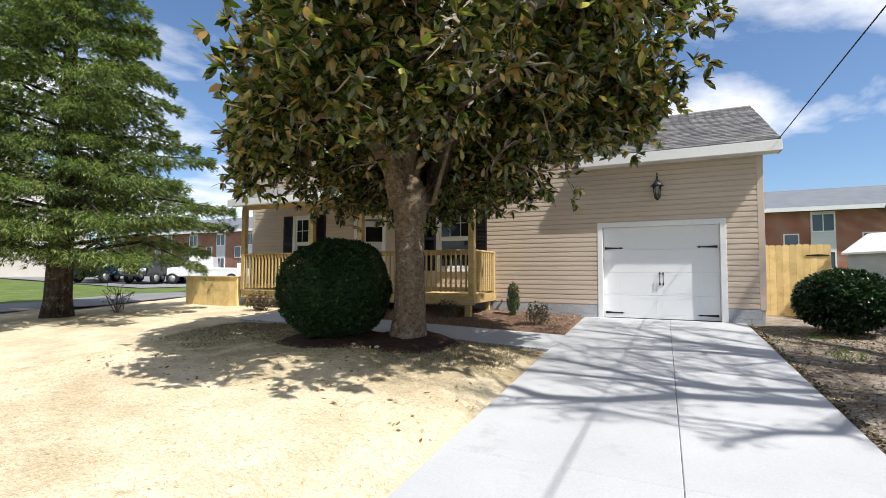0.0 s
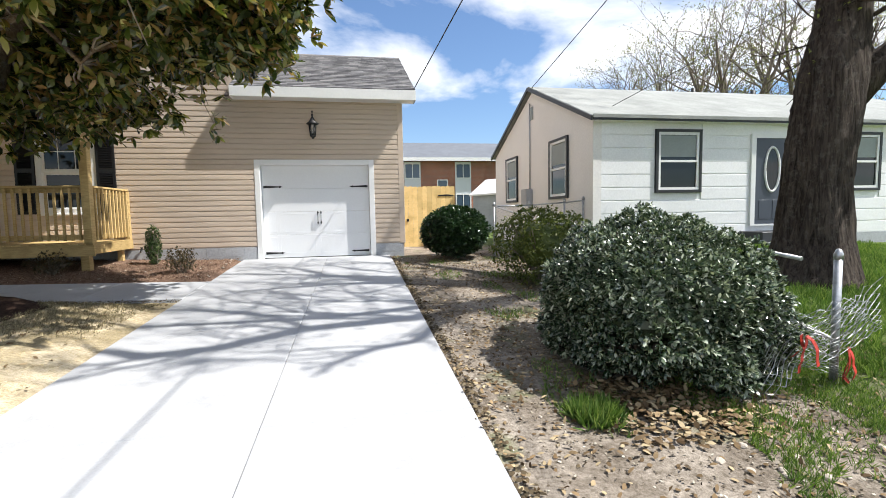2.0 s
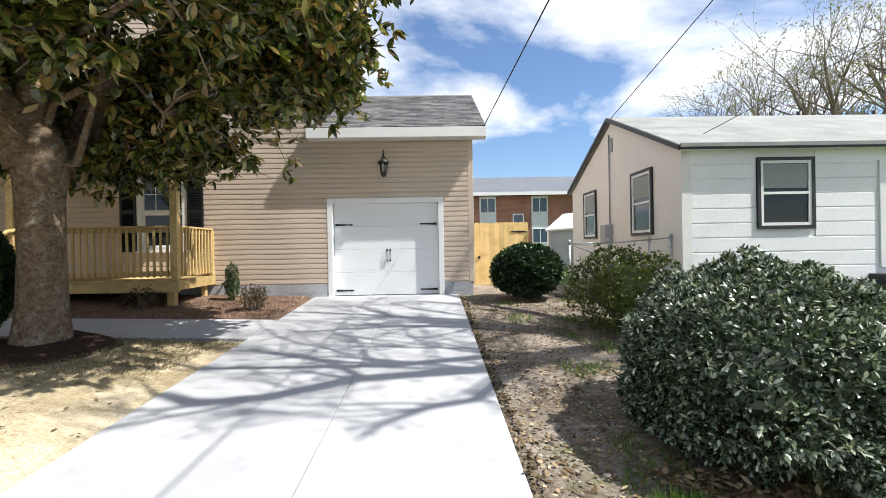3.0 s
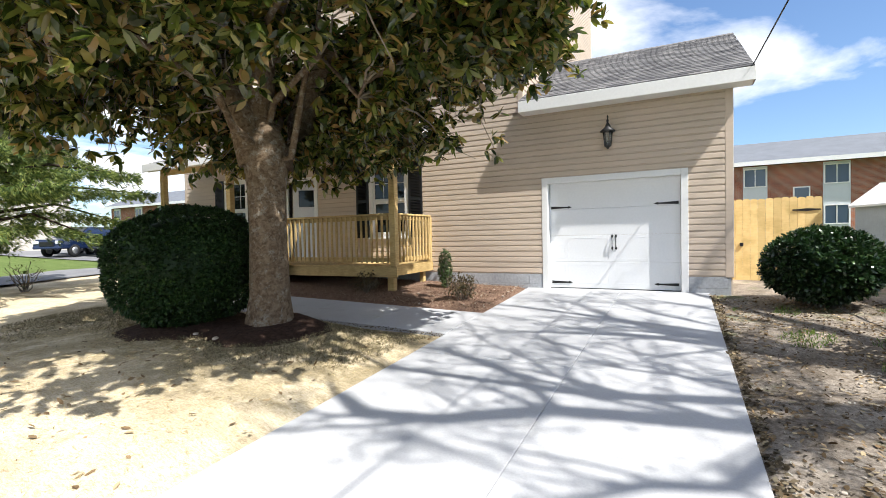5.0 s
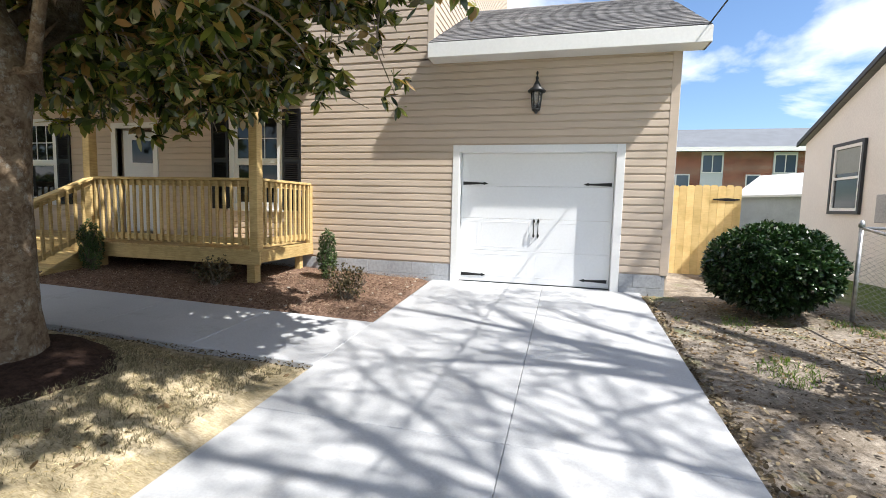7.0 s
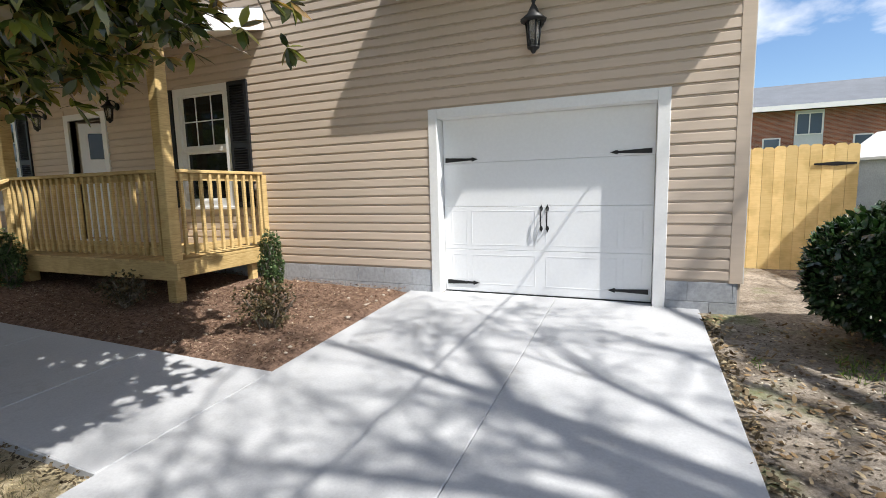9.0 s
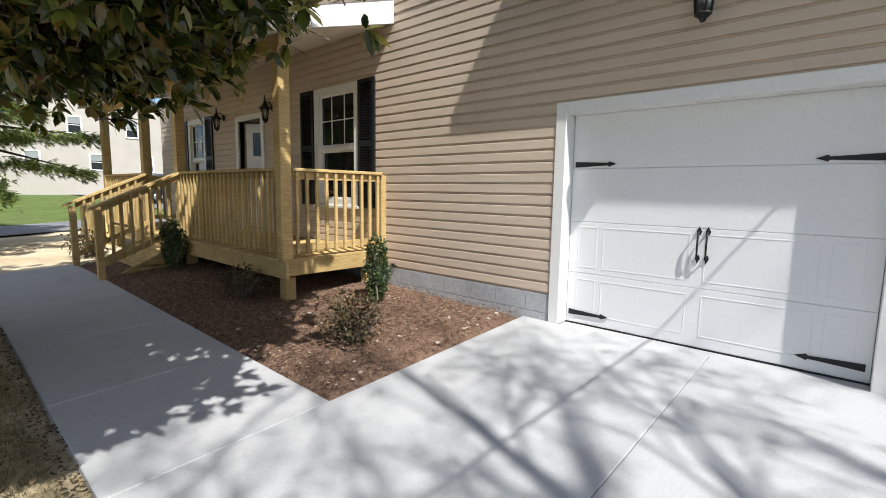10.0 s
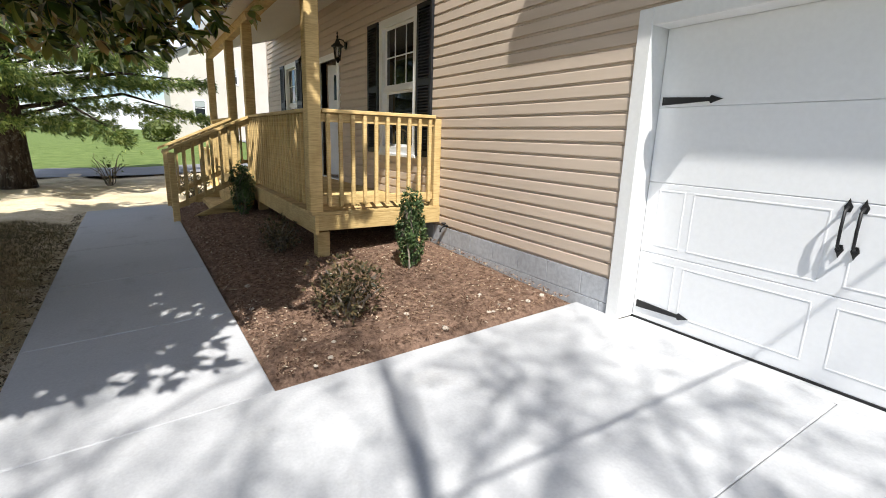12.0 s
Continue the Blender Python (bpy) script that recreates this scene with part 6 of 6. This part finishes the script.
    part("eave_soffit", cube(X0, X1, Y0 - ov - 0.002, Y0 + 0.02, ze - 0.04, ze - 0.02), NWHITE, n)
    for x in (11.2, 13.4):
        part("vent_pipe", tube(bmesh.new(), [(x, ym + 0.3, zp - 0.2), (x, ym + 0.3, zp + 0.32)], 0.07, 10), NDARK, n)
    return n


neighbour()


# ---- brick apartments in the distance ----
def make_brick():
    m = Mat("red_brick", 0.9, 0, 0.15)
    br = m.n.new("ShaderNodeTexBrick")
    br.inputs["Scale"].default_value = 1.0
    br.inputs["Brick Width"].default_value, br.inputs["Row Height"].default_value = 0.22, 0.075
    br.inputs["Mortar Size"].default_value = 0.010
    br.inputs["Color1"].default_value = (0.34, 0.115, 0.065, 1)
    br.inputs["Color2"].default_value = (0.20, 0.065, 0.04, 1)
    br.inputs["Mortar"].default_value = (0.36, 0.30, 0.26, 1)
    m.l.new(m.vec((1, 1, 1), True, (radians(90), 0, 0)), br.inputs["Vector"])
    c = m.mix(1.0, br.outputs["Color"], m.ramp(m.noise(0.8, 5), (0.3, (0.75, 0.75, 0.75)), (0.7, (1.2, 1.15, 1.1))), "MULTIPLY")
    m.color(c)
    return m.m


BRICK = make_brick()
SLATE = painted("slate_roof", (0.17, 0.185, 0.21), 0.9, 0.2, 0.2)
BAYBLUE = painted("bay_panel", (0.60, 0.63, 0.66), 0.6, 0.1)


def apartments(label, x0, x1, y, bays, group):
    b = thing("apartment_building", label, "apartment building", (0, 0, 0), group=group)
    zt = 6.2
    part("wall", cube(x0, x1, y, y + 8, 0.3, zt), BRICK, b, "red brick wall")
    part("roof", prism([(y - 0.6, zt + 0.25), (y + 4, zt + 2.2), (y + 8.6, zt + 0.25), (y + 8.6, zt + 0.1), (y - 0.6, zt + 0.1)], x0 - 0.5, x1 + 0.5), SLATE, b, "grey shingle roof")
    part("fascia", cube(x0 - 0.5, x1 + 0.5, y - 0.66, y - 0.604, zt - 0.02, zt + 0.27), WHITE, b)
    part("soffit", cube(x0 - 0.5, x1 + 0.5, y - 0.604, y, zt + 0.04, zt + 0.09), WHITE, b)
    x = x0 + 0.7
    W = 1.45
    while x < x1 - 2.4:
        for zb in (1.1, 3.8):
            bay = part("window_bay", cube(x, x + W, y - 0.05, y - 0.002, zb - 0.35, zb + 2.36), BAYBLUE, b, "pale panelled window bay")
            part("window_frame", wall_with_holes(bmesh.new(), x + 0.05, x + W - 0.05, y - 0.10, y - 0.052, zb + 0.9, zb + 2.2, [(x + 0.11, x + 0.70, zb + 0.96, zb + 2.14), (x + 0.75, x + W - 0.11, zb + 0.96, zb + 2.14)]), WHITE, bay)
            for k in (0.11, 0.75):
                part("pane", cube(x + k, x + k + 0.59, y - 0.072, y - 0.06, zb + 0.96, zb + 2.14), FARGLASS, bay)
        x += bays
        if x < x1 - 1.5:
            w = part("small_window", cube(x - bays * 0.36, x - bays * 0.36 + 0.95, y - 0.06, y - 0.002, 3.3, 4.6), WHITE, b)
            part("pane", cube(x - bays * 0.36 + 0.08, x - bays * 0.36 + 0.87, y - 0.075, y - 0.062, 3.38, 4.52), FARGLASS, w)
    return b


def make_farglass():
    m = Mat("far_glass", 0.12, 0, 0.8)
    m.color((0.05, 0.08, 0.12))
    return m.m


FARGLASS = make_farglass()
apartments("two-storey red brick apartments with grey roof", -0.45, 34.0, 42.0, 4.55, "brick apartments")
apartments("two-storey red brick apartments with white bays", -66.0, -28.0, 38.0, 4.6, "brick apartments")


def shed():
    s = thing("garden_shed", "small grey shed with pale roof behind the fence", "shed", (8.3, 24.2, 0.55), 24)
    part("wall", prism([(-1.0, 0), (1.0, 0), (1.0, 2.05), (0, 2.75), (-1.0, 2.05)], -1.4, 1.6, "y"), FOUND, s)
    for sg in (-1, 1):
        part("roof", prism([(sg * 1.15, 1.93), (0, 2.76), (0, 2.84), (sg * 1.15, 2.01)], -1.55, 1.75, "y"), NCREAM, s, "pale shingle roof slope")
    part("door", cube(-0.5, 0.5, -1.43, -1.402, 0.05, 1.9, 0.004), NWHITE, s)


shed()


FARCREAM = make_siding("far_cream_siding", (0.50, 0.47, 0.42))


def white_house():
    h = thing("far_white_house", "two-storey white sided house across the road", "house", (-46.0, 0, 0.9))
    y0, y1, ze, zp = 11.3, 24.0, 6.9, 10.4
    ym = (y0 + y1) / 2
    part("gable_wall", prism([(y0, 0), (y1, 0), (y1, ze), (ym, zp), (y0, ze)], -9.0, 0), FARCREAM, h, "cream-white sided gable wall")
    for sg, ya in ((-1, y0 - 0.4), (1, y1 + 0.4)):
        part("roof", prism([(ya, ze - 0.15), (ym, zp + 0.06), (ym, zp + 0.2), (ya, ze - 0.02)], -9.4, 0.35), SLATE, h)
    ms = pose(0.026, 0, 0, 0, 0, 90)
    for a, z in ((15.7, 5.1), (19.6, 5.1), (13.0, 2.3), (17.0, 2.3), (20.6, 2.3)):
        simple_window(h, a, a + 0.9, z, z + 1.3, ms, WHITE)
    part("foundation", cube(-0.02, 0.03, y0, y1, -0.4, 0.35), FOUND, h)


white_house()
shrub("far_shrub", "round olive shrub before the white house", (-41.0, 10.2, gz(-41.0, 10.2)), (1.3, 1.3, 0.9), LIGHTLEAF, 500, 0.2, 5, 71, inner=0.75)

# ---- road and parking ----
def make_asphalt():
    m = Mat("asphalt", 0.9, 0, 0.2)
    c = m.ramp(m.noise(0.6, 6), (0.3, (0.16, 0.16, 0.165)), (0.7, (0.24, 0.24, 0.245)))
    m.color(m.mix(1.0, c, m.ramp(m.noise(60, 3), (0.3, (0.8, 0.8, 0.8)), (0.7, (1.15, 1.15, 1.15))), "MULTIPLY")).bump(m.noise(120, 3), 0.4, 0.006)
    return m.m


ASPHALT = make_asphalt()


def strip(name, label, x0, x1, y0, y1, lift):
    xs, ys = np.linspace(x0, x1, 9), np.linspace(y0, y1, 60)
    vs = [(x, y, gz(x, y) + lift) for y in ys for x in xs]
    fs = [(j * 9 + i, j * 9 + i + 1, (j + 1) * 9 + i + 1, (j + 1) * 9 + i) for j in range(59) for i in range(8)]
    tagged(raw(name, vs, fs, ASPHALT, smooth=True), label, "road", kind="structure")


strip("road", "grey asphalt side street beyond the yard", -19.4, -15.9, -60, 90, 0.05)
strip("parking_lot", "grey asphalt parking lot beside the apartments", -48.0, -25.0, 15.6, 36.5, 0.05)


# ---- parked vehicles ----
def make_paint(name, c):
    m = Mat(name, 0.25, 0.2, 0.6)
    m.color(m.ramp(m.noise(2, 3), (0.3, shade(c, 0.9)), (0.7, c)))
    m.b.inputs["Coat Weight"].default_value = 0.6
    return m.m


RUBBER = painted("tyre_rubber", (0.015, 0.015, 0.016), 0.85)
LENS = painted("head_lamp", (0.75, 0.77, 0.78), 0.15)


def vehicle(name, label, at, rz, paint, pickup=False):
    v = thing(name, label, "car", at, rz)
    W = 0.93
    if pickup:
        prof = [(-2.8, 0.45), (-2.75, 1.05), (-0.6, 1.08), (-0.55, 1.78), (0.65, 1.80), (1.25, 1.12), (2.5, 1.0), (2.65, 0.5)]
    else:
        prof = [(-2.25, 0.42), (-2.3, 1.05), (-2.05, 1.68), (0.2, 1.74), (1.05, 1.12), (2.15, 0.98), (2.3, 0.45)]
    bm = prism(prof, -W, W, "x")
    for vert in bm.verts:
        if vert.co.z > 1.2:
            vert.co.x *= 0.84
    bmesh.ops.bevel(bm, geom=list(bm.edges), offset=0.05, segments=2, affect="EDGES")
    # the profile runs along y
    part("body", bm, paint, v)
    gl = [(-0.48, 1.16), (-0.5, 1.68), (0.58, 1.69), (1.05, 1.18)] if pickup else [(-1.95, 1.14), (-1.85, 1.6), (0.15, 1.65), (0.82, 1.16)]
    for s in (-1, 1):
        g = prism(gl, s * W * 0.86, s * W * 0.93, "x")
        for vert in g.verts:
            vert.co.x *= 1.0 if vert.co.z < 1.3 else 0.93
        part("side_glass", g, GLASS, v)
    a, b = ((0.62, 1.76), (1.2, 1.17)) if pickup else ((0.27, 1.70), (1.0, 1.16))
    part("windscreen", prism([(a[0] + 0.01, a[1]), (b[0] + 0.01, b[1]), (b[0] + 0.06, b[1]), (a[0] + 0.06, a[1])], -0.72, 0.72, "x"), GLASS, v)
    fy = 2.6 if pickup else 2.24
    part("grille", cube(-0.45, 0.45, fy, fy + 0.06, 0.62, 0.86, 0.01), BLACKIRON, v)
    for s in (-0.7, 0.7):
        part("headlight", cube(s - 0.17, s + 0.17, fy - 0.03, fy + 0.05, 0.74, 0.92, 0.02), LENS, v)
    for s in (-1, 1):
        for y in ((-1.7, 1.75) if pickup else (-1.4, 1.42)):
            wh = lathe(bmesh.new(), [(0.2, -0.1), (0.33, -0.1), (0.36, -0.06), (0.36, 0.06), (0.33, 0.1), (0.2, 0.1)], (0, 0, 0), 16)
            w = part("tyre", wh, RUBBER, v)
            w.matrix_basis = pose(s * 0.84, y, 0.36, 0, 90, 0)
            r = part("rim", lathe(bmesh.new(), [(0.05, -0.105), (0.2, -0.102), (0.2, 0.102), (0.05, 0.105)], (0, 0, 0), 12), GALV, w)
    return v


vehicle("parked_suv", "dark blue parked sport utility vehicle", (-31.5, 17.8, gz(-31.5, 17.8) + 0.05), -160, make_paint("navy_paint", (0.012, 0.025, 0.07)))
vehicle("parked_suv", "black parked sport utility vehicle beside the blue one", (-29.6, 19.6, gz(-29.6, 19.6) + 0.05), -160, make_paint("black_paint", (0.012, 0.014, 0.018)))
vehicle("parked_pickup", "white parked pickup truck", (-27.6, 21.5, gz(-27.6, 21.5) + 0.05), 130, make_paint("white_car_paint", (0.75, 0.75, 0.76)), True)
vehicle("parked_car", "silver parked car in the lot", (-34.5, 19.5, gz(-34.5, 19.5) + 0.05), -160, make_paint("silver_paint", (0.45, 0.46, 0.48)))


# ---- overhead wires ----
def wire(label, a, b, sag, r=0.011):
    a, b = Vector(a), Vector(b)
    pts = [a.lerp(b, k / 16) - Vector((0, 0, sag * 4 * (k / 16) * (1 - k / 16))) for k in range(17)]
    t = thing("overhead_wire", label, "cable", a, group="overhead wires")
    part("cable", tube(bmesh.new(), [p - a for p in pts], r, 6), BLACKIRON, t)


A1 = Vector((1.88, 11.45, 4.42))
wire("black service cable to the garage roof corner", A1, A1 + Vector((0.12, -0.977, 0.174)) * 34, 0.0)
A2 = Vector((5.60, 13.85, 5.12))
wire("black service cable to the neighbour's gable", A2, A2 + Vector((0.209, -0.903, 0.375)) * 34, 0.0)
wire("thin cable along the neighbour's roof", (6.6, 11.2, 4.05), (15.5, 2.0, 9.5), 0.1, 0.007)
